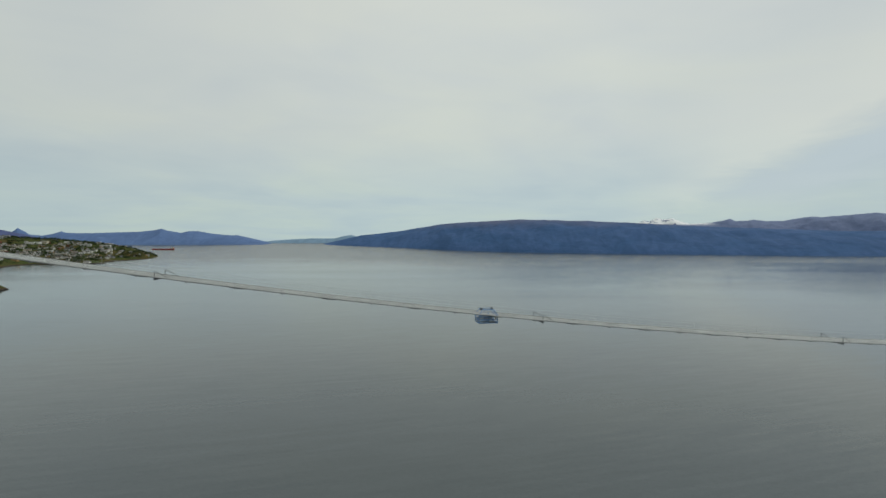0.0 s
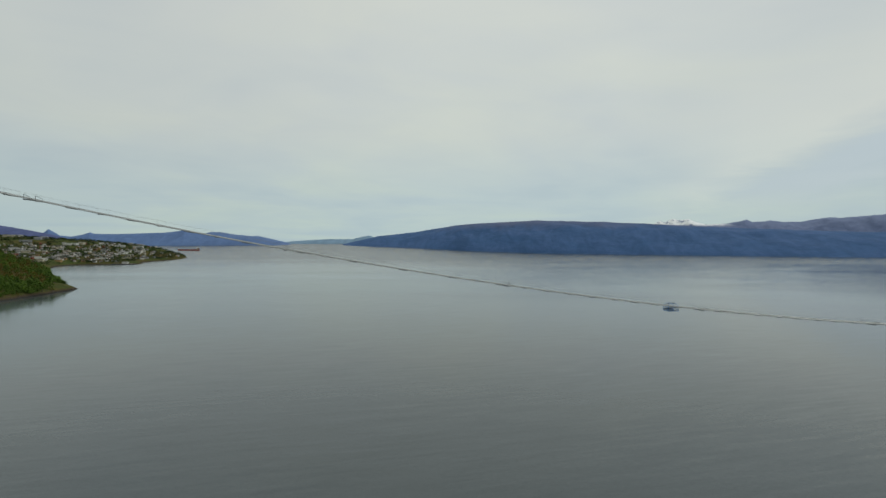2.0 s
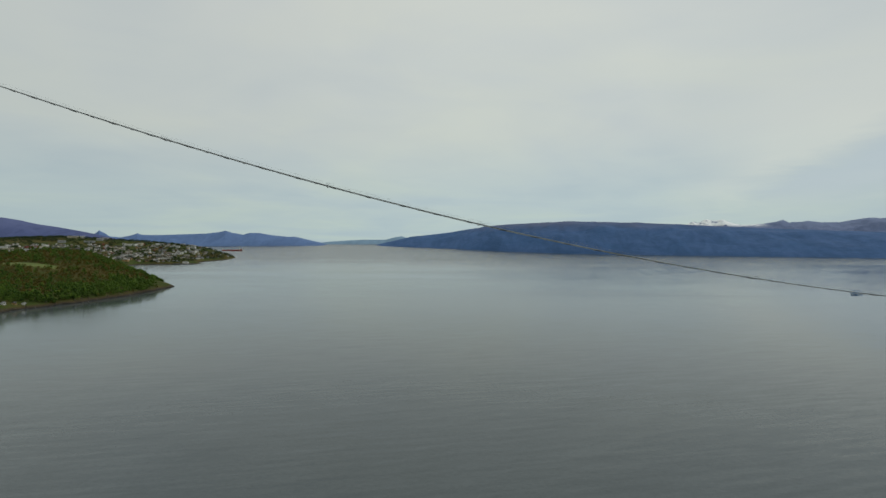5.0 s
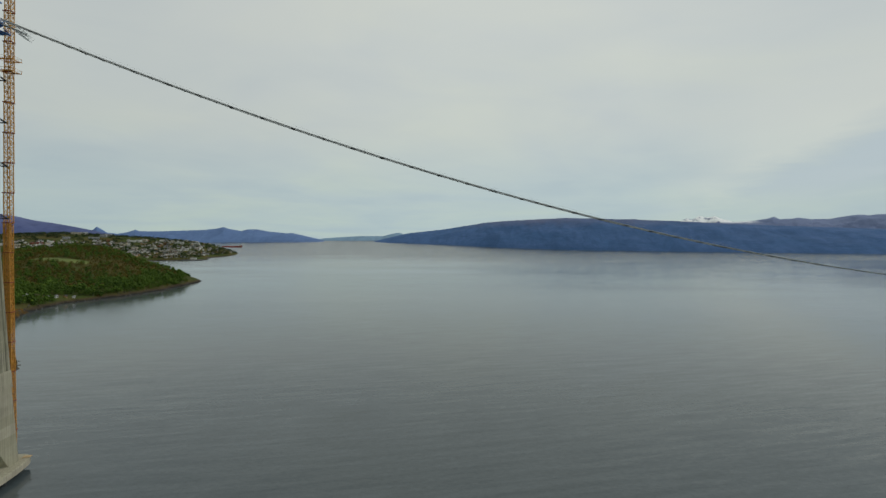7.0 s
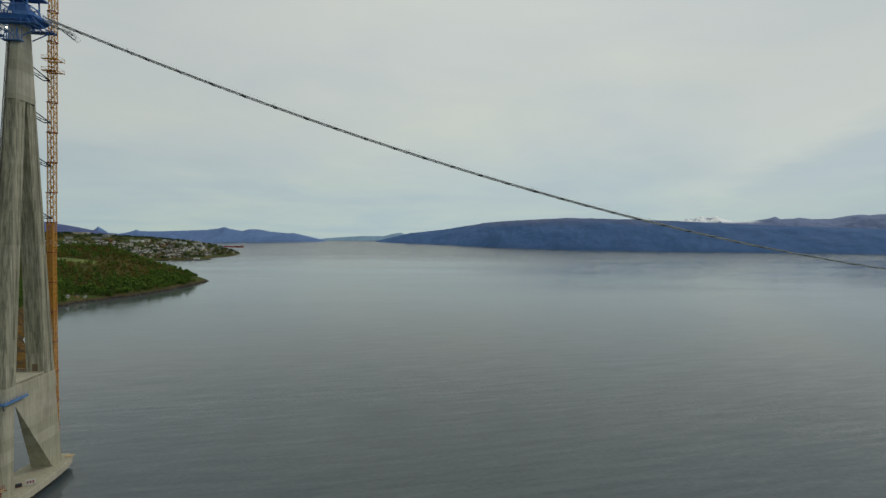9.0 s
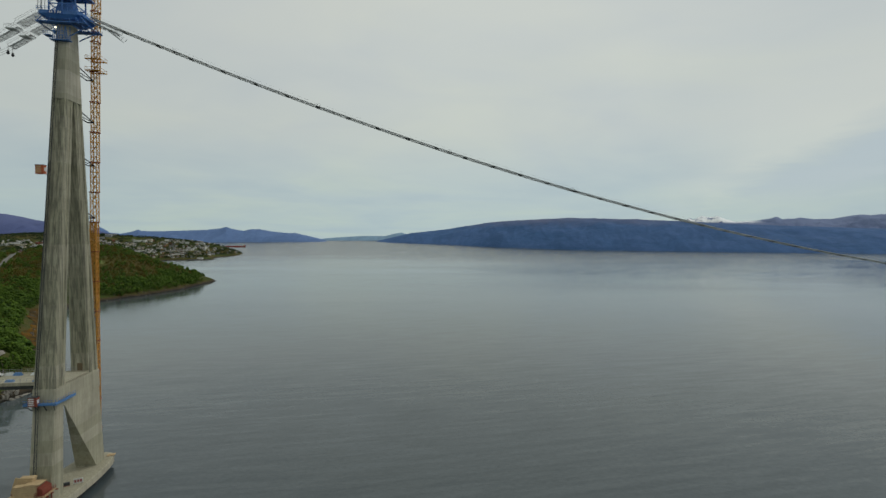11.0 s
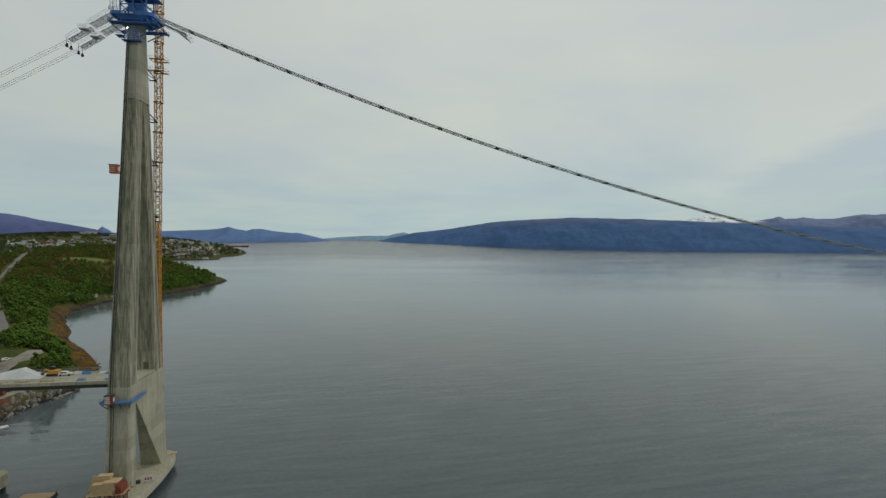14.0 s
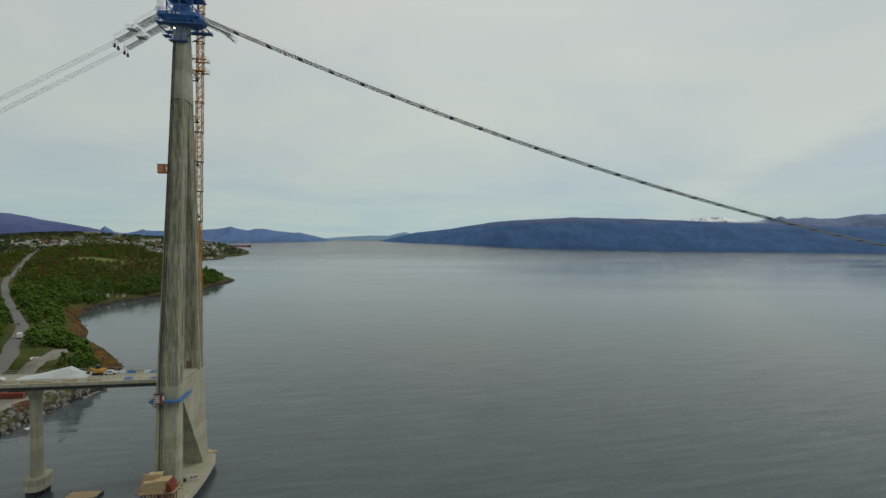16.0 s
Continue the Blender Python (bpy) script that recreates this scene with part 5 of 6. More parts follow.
def build_lift():
    """The rack mast of the builders' lift up the near leg, and its two cages."""
    top = thing("builders_lift", on_bridge(0, 0, 0), "thin steel lift mast climbing the pylon leg", "builders' lift")
    def foot(z):
        return Vector((lean(z) - leg_half(z) * (0.42 if z > 36 else 0.25) - 0.4, -(leg_out(z) if z > 40 else 13.6 + (40.5 - z) * 0.0835) - 0.75, z))
    bm = bmesh.new()
    zs = [5.0 + i * 1.5 for i in range(103)]
    for dx, dy in ((-0.4, 0), (0.4, 0), (0, -0.5)):
        for a, b in zip(zs[::6], zs[6::6]):
            bar(bm, foot(a) + Vector((dx, dy, 0)), foot(b) + Vector((dx, dy, 0)), 0.13)
    for i, z in enumerate(zs[:-1]):
        p, q = foot(z), foot(zs[i + 1])
        k = 0.4 if i % 2 else -0.4
        bar(bm, p + Vector((-k, 0, 0)), q + Vector((k, 0, 0)), 0.08)
        bar(bm, p + Vector((-0.4, 0, 0)), p + Vector((0.4, 0, 0)), 0.08)
    part("mast", bm, DARK_STEEL, top)
    for z in zs[4::8]:
        p = foot(z)
        part("wall_tie", bar(bmesh.new(), p, p + Vector((0, 0.85, 0)), 0.15), DARK_STEEL, top)
    for z, c, c2, lab in ((36.0, RUSTY, WHITE, "red and white lift cage at the lower stop"), (111.6, painted("lift_red_paint", (0.5, 0.11, 0.035), 0.55, 0, 0.4), RUSTY, "red-orange lift cage high on the leg")):
        p = foot(z)
        cg = thing("lift_cage", on_bridge(p.x - (1.5 if z > 60 else 0.2), p.y - 1.5, z), lab, "lift cage", "builders' lift cages")
        shell = part("shell", boxed(-1.3, 1.3, -0.8, 0.8, 0, 2.9, bevel=0.06), c, cg)
        bm = bmesh.new()
        for i in range(4):
            box(bm, -1.1, 0.5, -0.87, -0.805, 0.4 + i * 0.62, 0.75 + i * 0.62)
        part("slats", bm, TIMBER if z > 60 else WHITE, shell)
        part("roof", boxed(-1.4, 1.4, -0.9, 0.9, 2.9, 3.05), DARK_STEEL, cg)
        bm = boxed(1.305, 1.36, -0.5, 0.5, 1.0, 2.2)
        part("sign", bm, WHITE, shell)
    ring_ = thing("leg_platform", on_bridge(0, 0, 36.0), "blue sheeted working platform round the pylon leg", "work platform")
    bm = bmesh.new()
    box(bm, -4.5, 5.2, -16.4, -14.2, 0, 0.25), box(bm, -4.5, -3.8, -14.2, -3.0, 0, 0.25), box(bm, 3.8, 5.2, -14.2, -5.0, 0, 0.25)
    part("deck", bm, BLUE_TARP, ring_)
    bm = bmesh.new()
    box(bm, -4.5, 5.2, -16.45, -16.35, 0.25, 0.7), box(bm, 5.1, 5.2, -16.35, -5.0, 0.25, 0.8), box(bm, -4.55, -4.45, -16.35, -3.0, 0.25, 0.7)
    part("sheeting", bm, BLUE_TARP, ring_)
    for a, b in (((-4.4, -16.4, 0.25), (5.1, -16.4, 0.25)), ((5.1, -16.3, 0.25), (5.1, -5.1, 0.25))):
        part("railing", rail(bmesh.new(), a, b, 8, 1.5, 0.06), BLUE_STEEL, ring_)
    for x in (-3.9, -1.5, 1.5, 4.5):
        part("bracket", bar(bmesh.new(), (x, -16.3, 0), (x * 0.8, -14.2, -2.2), 0.2), DARK_STEEL, ring_)


build_lift()


def build_stage():
    """Timber stage on red steel at the near end of the footing."""
    top = thing("timber_stage", on_bridge(0.2, -19.8, 5.6) @ Matrix.Scale(0.9, 4), "timber formwork stage on rust-red steel legs", "work stage")
    bm = bmesh.new()
    for x in (-5.4, -2.2, 1.0, 4.2):
        for y in (-2.6, 0.2, 2.8):
            bar(bm, (x, y, -1.1), (x, y, 3.6), 0.3)
        bar(bm, (x, -3.6, 3.6), (x, 3.4, 3.6), 0.3)
    for y in (-2.6, 0.2, 2.8):
        bar(bm, (-7.4, y, 3.85), (6.4, y, 3.85), 0.3)
    for x in (-5.4, 1.0):
        bar(bm, (x, -2.6, 0), (x + 3.2, -2.6, 3.5), 0.14)
    part("frame", bm, RUSTY, top)
    for i in range(13):
        x = -6.6 + i * 0.95
        part("board", boxed(x, x + 0.88, -3.4, 3.3, 4.0, 4.12), TIMBER, top)
    r = random.Random(21)
    for k in range(5):
        j = r.uniform(-0.3, 0.3)
        part("panel", boxed(-4.6 + j, 2.6 + j, -3.1, -0.9, 4.13 + k * 0.78, 4.83 + k * 0.78, bevel=0.05), TIMBER, top)
    for k in range(7):
        j = r.uniform(-0.35, 0.35)
        part("panel", boxed(-4.2 + j, 0.4 + j, -0.5, 1.8, 4.13 + k * 0.82, 4.86 + k * 0.82, bevel=0.05), TIMBER, top)
    part("leaning_panel", bar(bmesh.new(), (-6.2, -0.2, 4.2), (-4.6, -0.2, 9.8), 0.25, 2.0), TIMBER, top)
    part("slab_form", boxed(-1.4, 3.6, -3.0, 1.2, 8.05, 8.35, bevel=0.05), TIMBER, top)
    for k in range(4):
        part("red_panel", boxed(2.9 + k * 0.45, 3.25 + k * 0.45, -2.9, 2.2, 4.13, 7.3 - 0.25 * k, bevel=0.04), RUSTY, top)
    part("red_rails", rail(rail(bmesh.new(), (5.4, -3.3, 4.1), (5.4, 3.2, 4.1), 6, 1.4, 0.1), (2.2, -3.3, 4.1), (5.4, -3.3, 4.1), 4, 1.4, 0.1), RUSTY, top)


build_stage()


def build_barge(m, l, w):
    top = thing("barge", m, "small timber-decked work barge afloat by the pylon", "barge")
    part("hull", boxed(-l, l, -w, w, -0.7, 0.7, bevel=0.25), DARK_STEEL, top)
    for i in range(10):
        x = -l + 0.3 + i * (2 * l - 0.6) / 10
        part("board", boxed(x, x + (2 * l - 0.6) / 10 - 0.08, -w + 0.2, w - 0.2, 0.7, 0.82), TIMBER, top)
    bm = bmesh.new()
    for x in (-l + 0.4, l - 0.4):
        for y in (-w + 0.4, w - 0.4):
            rod(bm, (x, y, 0.7), (x, y, 1.3), 0.14, 8)
    part("bollards", bm, RUSTY, top)


build_barge(pose(-124.5, 175.0, 0.1, 0, 0, 6), 5.4, 2.6)

# ---------------------------------------------------------------- the ship
def build_ship():
    x, y = -1434.0, 3610.0
    top = thing("cargo_ship", pose(x, y, float(sea_level(np.array(x), np.array(y))), 0, 0, 4), "long red bulk carrier lying at anchor in the fjord", "ship")
    top.scale = (1.0, 1.0, 0.62)
    L = 70.0
    bm = bmesh.new()
    n, rings = 26, []
    for i in range(n + 1):
        u = i / n
        xx = -L + 2 * L * u
        wide = 12.5 * (1 - max(0, (abs(u - 0.5) - 0.36) / 0.14) ** 2 * 0.92)
        sheer = 10.5 + (2.5 if u > 0.93 or u < 0.1 else 0)
        rings.append([bm.verts.new((xx, -wide, -2)), bm.verts.new((xx + (u > 0.9) * 3, -wide, sheer)), bm.verts.new((xx + (u > 0.9) * 3, wide, sheer)), bm.verts.new((xx, wide, -2))])
    for a, b in zip(rings, rings[1:]):
        for k in range(4):
            bm.faces.new((a[k], a[(k + 1) % 4], b[(k + 1) % 4], b[k]))
    bm.faces.new(rings[0]), bm.faces.new(rings[-1])
    bmesh.ops.recalc_face_normals(bm, faces=bm.faces)
    part("hull", bm, SHIP_RED, top)
    for i in range(7):
        xx = -46 + i * 16
        part("hatch", boxed(xx - 6, xx + 6, -8, 8, 10.6, 13.0, bevel=0.3), RUSTY, top)
    bm = bmesh.new()
    box(bm, 55, 67, -11, 11, 10.6, 18, 0.4), box(bm, 56, 65, -9, 9, 18.01, 23, 0.4), box(bm, 56.5, 63, -12, 12, 23.01, 26, 0.3)
    part("superstructure", bm, CREAM, top, "cream deckhouse at the stern")
    part("funnel", boxed(66, 70, -2.5, 2.5, 10.6, 24, bevel=0.5), SHIP_RED, top)
    bm = bmesh.new()
    rod(bm, (60, 0, 26), (60, 0, 33), 0.5), rod(bm, (-66, 0, 12), (-66, 0, 24), 0.5), rod(bm, (0, 0, 11), (0, 0, 19), 0.5)
    part("mast", bm, CREAM, top)


build_ship()

# ---------------------------------------------------------------- the town
WALLS = []
for nm, c in (("white_cladding", (0.62, 0.62, 0.6)), ("cream_cladding", (0.52, 0.47, 0.36)), ("grey_cladding", (0.3, 0.31, 0.32)), ("ochre_cladding", (0.34, 0.22, 0.09)), ("red_cladding", (0.22, 0.055, 0.04))):
    WALLS.append(painted(nm, c, 0.7, 0, 0.15, 0.3))
ROOFS = [SLATE, painted("brown_roofing", (0.13, 0.085, 0.06), 0.8, 0, 0.3), painted("grey_roofing", (0.24, 0.24, 0.24), 0.7, 0, 0.3)]


def house_meshes(w, d, h, rise):
    wall, roof, win = bmesh.new(), bmesh.new(), bmesh.new()
    a = [(-w, -d), (w, -d), (w, d), (-w, d)]
    lo, hi = [wall.verts.new((*p, -2.5)) for p in a], [wall.verts.new((*p, h)) for p in a]
    g0, g1 = wall.verts.new((-w, 0, h + rise)), wall.verts.new((w, 0, h + rise))
    for i in range(4):
        wall.faces.new((lo[i], lo[(i + 1) % 4], hi[(i + 1) % 4], hi[i]))
    wall.faces.new((hi[3], hi[0], g0)), wall.faces.new((hi[1], hi[2], g1))
    bmesh.ops.recalc_face_normals(wall, faces=wall.faces)
    e, t = 0.5, 0.25
    for s in (-1, 1):
        low = [(-w - e, s * (d + e), h - e * rise / d), (w + e, s * (d + e), h - e * rise / d), (w + e, 0, h + rise), (-w - e, 0, h + rise)]
        prism(roof, low, [(x, y, z + t) for x, y, z in low])
    bmesh.ops.recalc_face_normals(roof, faces=roof.faces)
    n = max(2, int(w / 1.6))
    for s in (-1, 1):
        for i in range(n):
            x = -w + (i + 0.5) * 2 * w / n
            for z in ((1.0, 2.4), (3.7, 5.0)) if h > 5 else ((1.0, 2.4),):
                box(win, x - 0.55, x + 0.55, s * d - 0.06, s * d + 0.06, *z)
    out = []
    for nm, bm in (("wall", wall), ("roof", roof), ("windows", win)):
        me = bpy.data.meshes.new(nm)
        bm.to_mesh(me)
        bm.free()
        out.append(me)
    return out


SHAPES = [house_meshes(5.0, 4.0, 5.4, 2.8), house_meshes(6.5, 4.2, 5.6, 2.6), house_meshes(4.2, 3.8, 3.4, 2.4), house_meshes(8.5, 4.5, 5.6, 2.4)]
BIG_SHAPES = [house_meshes(15, 6.5, 9.5, 1.6), house_meshes(22, 8, 8, 1.2)]
COLOURS = ["white", "white", "white", "white", "cream", "grey", "grey", "ochre"]
WALL_OF = {"white": 0, "cream": 1, "grey": 2, "ochre": 3, "red": 4}
MADE = {}


def house(x, y, turn, shape, colour, roof, size=1.0):
    key = (shape, colour, roof)
    m = pose(x, y, z_at(x, y), 0, 0, turn)
    big = shape >= len(SHAPES)
    if key in MADE:
        ob = copy_thing(MADE[key], m)
        ob.scale = (size,) * 3
        return ob
    top = thing("apartment_block" if big else "house", m, f"{colour} {'long low town building' if big else 'clapboard house with a pitched roof'} on the hillside", "building" if big else "house", "houses of the town")
    meshes = (SHAPES + BIG_SHAPES)[shape]
    wall_ob = None
    for me, mat in zip(meshes, (WALLS[WALL_OF[colour]], ROOFS[roof], GLASS)):
        me = me.copy()
        me.materials.clear()
        me.materials.append(mat)
        ob = new(me.name.split(".")[0], me)
        ob.parent = wall_ob if mat is GLASS else top
        if mat is GLASS:
            tagged(ob, kind="stuff")
        wall_ob = wall_ob or ob
    top.scale = (size,) * 3
    MADE[key] = top
    return top


def town():
    r = random.Random(12)
    def spots(n, x0, x1, y0, y1, rule, gap):
        out, tries = [], 0
        while len(out) < n and tries < n * 60:
            tries += 1
            x, y = r.uniform(x0, x1), r.uniform(y0, y1)
            d = float(shore_distance(np.array([x]), np.array([y]))[0])
            if d < 22 or not rule(x, y):
                continue
            if any(abs(x - a) < gap and abs(y - b) < gap for a, b in out[-160:]):
                continue
            out.append((x, y))
        return out
    dense = lambda x, y: z_at(x, y) < 78 and float(waves(np.array(x), np.array(y), 130.0)) + 0.5 * float(waves(np.array(x + 50), np.array(y), 47.0)) < 0.32
    near = spots(200, -1750, -1000, 2080, 2900, dense, 15)
    near += spots(60, -1500, -1040, 2085, 2300, lambda x, y: True, 15)
    for i, (x, y) in enumerate(near):
        house(x, y, r.choice((0, 15, 90, 105, 60)) + r.uniform(-8, 8), r.randrange(4), r.choice(COLOURS), r.randrange(3), r.uniform(0.85, 1.1))
    for i in range(16):
        x, y = r.uniform(-1800, -1050), r.uniform(2090, 2700)
        if float(shore_distance(np.array([x]), np.array([y]))[0]) > 30:
            house(x, y, r.uniform(-20, 40), 4 + i % 2, r.choice(("white", "grey", "cream")), 2)
    # houses on the near side of the inlet
    for i in range(26):
        x, y = r.uniform(-1150, -760), r.uniform(1150, 1600)
        if float(shore_distance(np.array([x]), np.array([y]))[0]) > 60:
            house(x, y, r.uniform(0, 180), r.randrange(4), r.choice(("ochre", "ochre", "red", "grey", "white")), r.randrange(3))
    far = spots(1350, -3300, -1150, 1500, 3050, dense, 13)
    verts, faces, mats = [], [], []
    kinds = [((5.0, 4.0, 5.6, 2.8)), ((7.0, 4.4, 5.8, 2.6)), ((4.4, 3.8, 3.8, 2.4)), ((14.0, 6.0, 8.5, 1.5))]
    for x, y in far:
        w, d, h, rise = kinds[0 if r.random() < 0.5 else r.randrange(4)]
        k = r.uniform(0.75, 1.0)
        w, d, h, rise = w * k, d * k, h * k, rise * k
        a, z = r.uniform(0, math.pi), z_at(x, y)
        base = len(verts)
        for px, py, pz in ((-w, -d, -2), (w, -d, -2), (w, d, -2), (-w, d, -2), (-w, -d, h), (w, -d, h), (w, d, h), (-w, d, h), (-w, 0, h + rise), (w, 0, h + rise)):
            verts.append((x + px * math.cos(a) - py * math.sin(a), y + px * math.sin(a) + py * math.cos(a), z + pz))
        wall = r.choice((0, 0, 0, 0, 0, 1, 2, 3, 4))
        roof = 5 + r.randrange(3)
        for f_, mt in (((0, 1, 5, 4), wall), ((1, 2, 6, 5), wall), ((2, 3, 7, 6), wall), ((3, 0, 4, 7), wall), ((7, 4, 8), wall), ((5, 6, 9), wall), ((4, 5, 9, 8), roof), ((6, 7, 8, 9), roof)):
            faces.append(tuple(base + q for q in f_))
            mats.append(mt)
    ob = sheet_part("far_houses", verts, faces, WALLS[0])
    for m in WALLS[1:] + ROOFS:
        ob.data.materials.append(m)
    ob.data.polygons.foreach_set("material_index", mats)
    tagged(ob, "scattered white and grey houses far up the town hillside", "houses", kind="stuff")


town()


def build_quay():
    top = thing("quay", pose(-985, 2098, 0, 0, 0, -6), "long low grey stone quay before the town", "quay")
    part("wall", boxed(-120, 68, -9, 9, -2, 3.2, bevel=0.4), DARK_STEEL, top)
    part("surface", boxed(-119, 67, -8, 8, 3.2, 3.5), GRAVEL, top)
    for x in (-90, -55, -20, 15):
        w = thing("warehouse", pose(-985 + x, 2118 - x * 0.1, 2.0, 0, 0, -6), "white harbour shed on the town quay", "shed", "sheds on the quay")
        part("body", boxed(-11, 11, -6, 6, 0, 6.0, bevel=0.1), WALLS[0], w)
        bm = bmesh.new()
        for s in (-1, 1):
            low = [(-11.6, s * 6.6, 5.8), (11.6, s * 6.6, 5.8), (11.6, 0, 8.4), (-11.6, 0, 8.4)]
            prism(bm, low, [(a, b, c + 0.3) for a, b, c in low])
        bmesh.ops.recalc_face_normals(bm, faces=bm.faces)
        part("roof", bm, ROOFS[2], w)


build_quay()

# ---------------------------------------------------------------- boathouses, road traffic, works on the shore
def shed(x, y, turn, l, w, h, wall, roof, label, group):
    top = thing("boathouse", pose(x, y, max(z_at(x, y), 0.6), 0, 0, turn), label, "boathouse", group)
    walls = part("walls", boxed(-l, l, -w, w, -1.5, h, bevel=0.05), wall, top)
    bm = bmesh.new()
    for s in (-1, 1):
        low = [(-l - 0.4, s * (w + 0.4), h - 0.25), (l + 0.4, s * (w + 0.4), h - 0.25), (l + 0.4, 0, h + w * 0.6), (-l - 0.4, 0, h + w * 0.6)]
        prism(bm, low, [(a, b, c + 0.2) for a, b, c in low])
    bmesh.ops.recalc_face_normals(bm, faces=bm.faces)
    part("roof", bm, roof, top)
    part("door", boxed(-1.0, 1.0, -w - 0.05, -w + 0.05, 0.1, 1.9), DARK_STEEL, walls)


for i, ((x, y), l, c, rf) in enumerate(zip(SHED_SPOTS, (4.0, 4.4, 3.2, 3.6, 3.2, 3.0), (0, 4, 0, 0, 3, 0), (2, 1, 2, 2, 0, 2))):
    shed(x, y, 75 + 6 * i, 2.0, l * 0.6, 2.2, WALLS[c], ROOFS[rf], ("white", "red", "white", "white", "ochre", "white")[i] + " boathouse by the tidal shore", "boathouses on the shore")


def wheel(top, x, y, z, r, w=0.25):
    bm = bmesh.new()
    bmesh.ops.create_cone(bm, cap_ends=True, segments=14, radius1=r, radius2=r, depth=w, matrix=Matrix.Translation((x, y, z)) @ Matrix.Rotation(radians(90), 4, "X"))
    bmesh.ops.create_cone(bm, cap_ends=True, segments=10, radius1=r * 0.5, radius2=r * 0.5, depth=w + 0.04, matrix=Matrix.Translation((x, y, z)) @ Matrix.Rotation(radians(90), 4, "X"))
    part("wheel", bm, RUBBER, top)


def car(m, paint, label):
    top = thing("car", m, label, "car")
    bm = bmesh.new()
    side = [(-2.1, 0.3), (2.1, 0.3), (2.15, 0.8), (1.2, 0.95), (0.5, 1.5), (-1.3, 1.52), (-2.05, 0.95)]
    prism(bm, [(x, -0.86, z) for x, z in side], [(x, 0.86, z) for x, z in side])
    bmesh.ops.recalc_face_normals(bm, faces=bm.faces)
    bmesh.ops.bevel(bm, geom=list(bm.edges), offset=0.08, segments=1, affect="EDGES")
    body = part("body", bm, paint, top)
    bm = bmesh.new()
    for y in (-0.875, 0.875):
        box(bm, -1.2, 0.5, y - 0.02, y + 0.02, 1.0, 1.4)
    part("window", bm, GLASS, body)
    for x in (-1.3, 1.35):
        for y in (-0.8, 0.8):
            wheel(top, x, y, 0.33, 0.33)


def lorry(m, label):
    top = thing("lorry", m, label, "lorry")
    part("box_body", boxed(-5.2, 2.4, -1.25, 1.25, 1.1, 3.9, bevel=0.06), WHITE, top)
    cab = part("cab", boxed(2.6, 4.8, -1.2, 1.2, 0.7, 3.2, bevel=0.2), WHITE, top)
    part("windscreen", boxed(4.76, 4.84, -1.05, 1.05, 1.9, 2.8), GLASS, cab)
    part("chassis", boxed(-5.2, 4.6, -0.9, 0.9, 0.55, 1.05), DARK_STEEL, top)
    for x in (-4.2, -3.0, 3.6):
        for y in (-1.05, 1.05):
            wheel(top, x, y, 0.5, 0.5, 0.35)


def road_pose(k, side):
    p, q = ROAD_LINE[k], ROAD_LINE[k + 1]
    d = (q - p).normalized()
    s = Vector((-d.y, d.x))
    hs = [z_at(p.x + s.x * 8.5 * j, p.y + s.y * 8.5 * j) for j in (-0.5, 0, 0.5)]
    return pose(p.x + s.x * side, p.y + s.y * side, max(hs) + 0.52, 0, 0, math.degrees(math.atan2(d.y, d.x)))


def nearest_on_road(x, y):
    return min(range(len(ROAD_LINE) - 1), key=lambda i: (ROAD_LINE[i] - Vector((x, y))).length)


lorry(road_pose(nearest_on_road(-293, 350), -1.9), "white box lorry driving on the shore road")
car(road_pose(nearest_on_road(-345, 418), 1.9), DARK_STEEL, "dark car on the shore road")
_lp = LOT_LINE[len(LOT_LINE) // 3]
car(pose(_lp.x + 2, _lp.y, max(z_at(_lp.x + dx, _lp.y + dy) for dx in (-8, 0, 8) for dy in (-6, 0, 6)) + 0.3, 0, 0, 70), WHITE, "white car parked on the gravel lay-by")


def rock_mesh(seed):
    r = random.Random(seed)
    bm = bmesh.new()
    bmesh.ops.create_icosphere(bm, subdivisions=1, radius=1.0)
    for v in bm.verts:
        v.co *= r.uniform(0.65, 1.15)
        v.co.z *= 0.75
    me = bpy.data.meshes.new("boulder")
    bm.to_mesh(me)
    bm.free()
    me.materials.append(ROCK)
    return me


_rk = Mat("broken_rock", 0.9)
_rk.color(_rk.mix(_rk.noise(_rk.pos, 1.2, 5), _rk.ramp(_rk.per_object(), [(0.0, (0.13, 0.12, 0.10)), (0.6, (0.24, 0.225, 0.195)), (1.0, (0.34, 0.32, 0.28))]), (0.10, 0.095, 0.08)))
ROCK = _rk.m


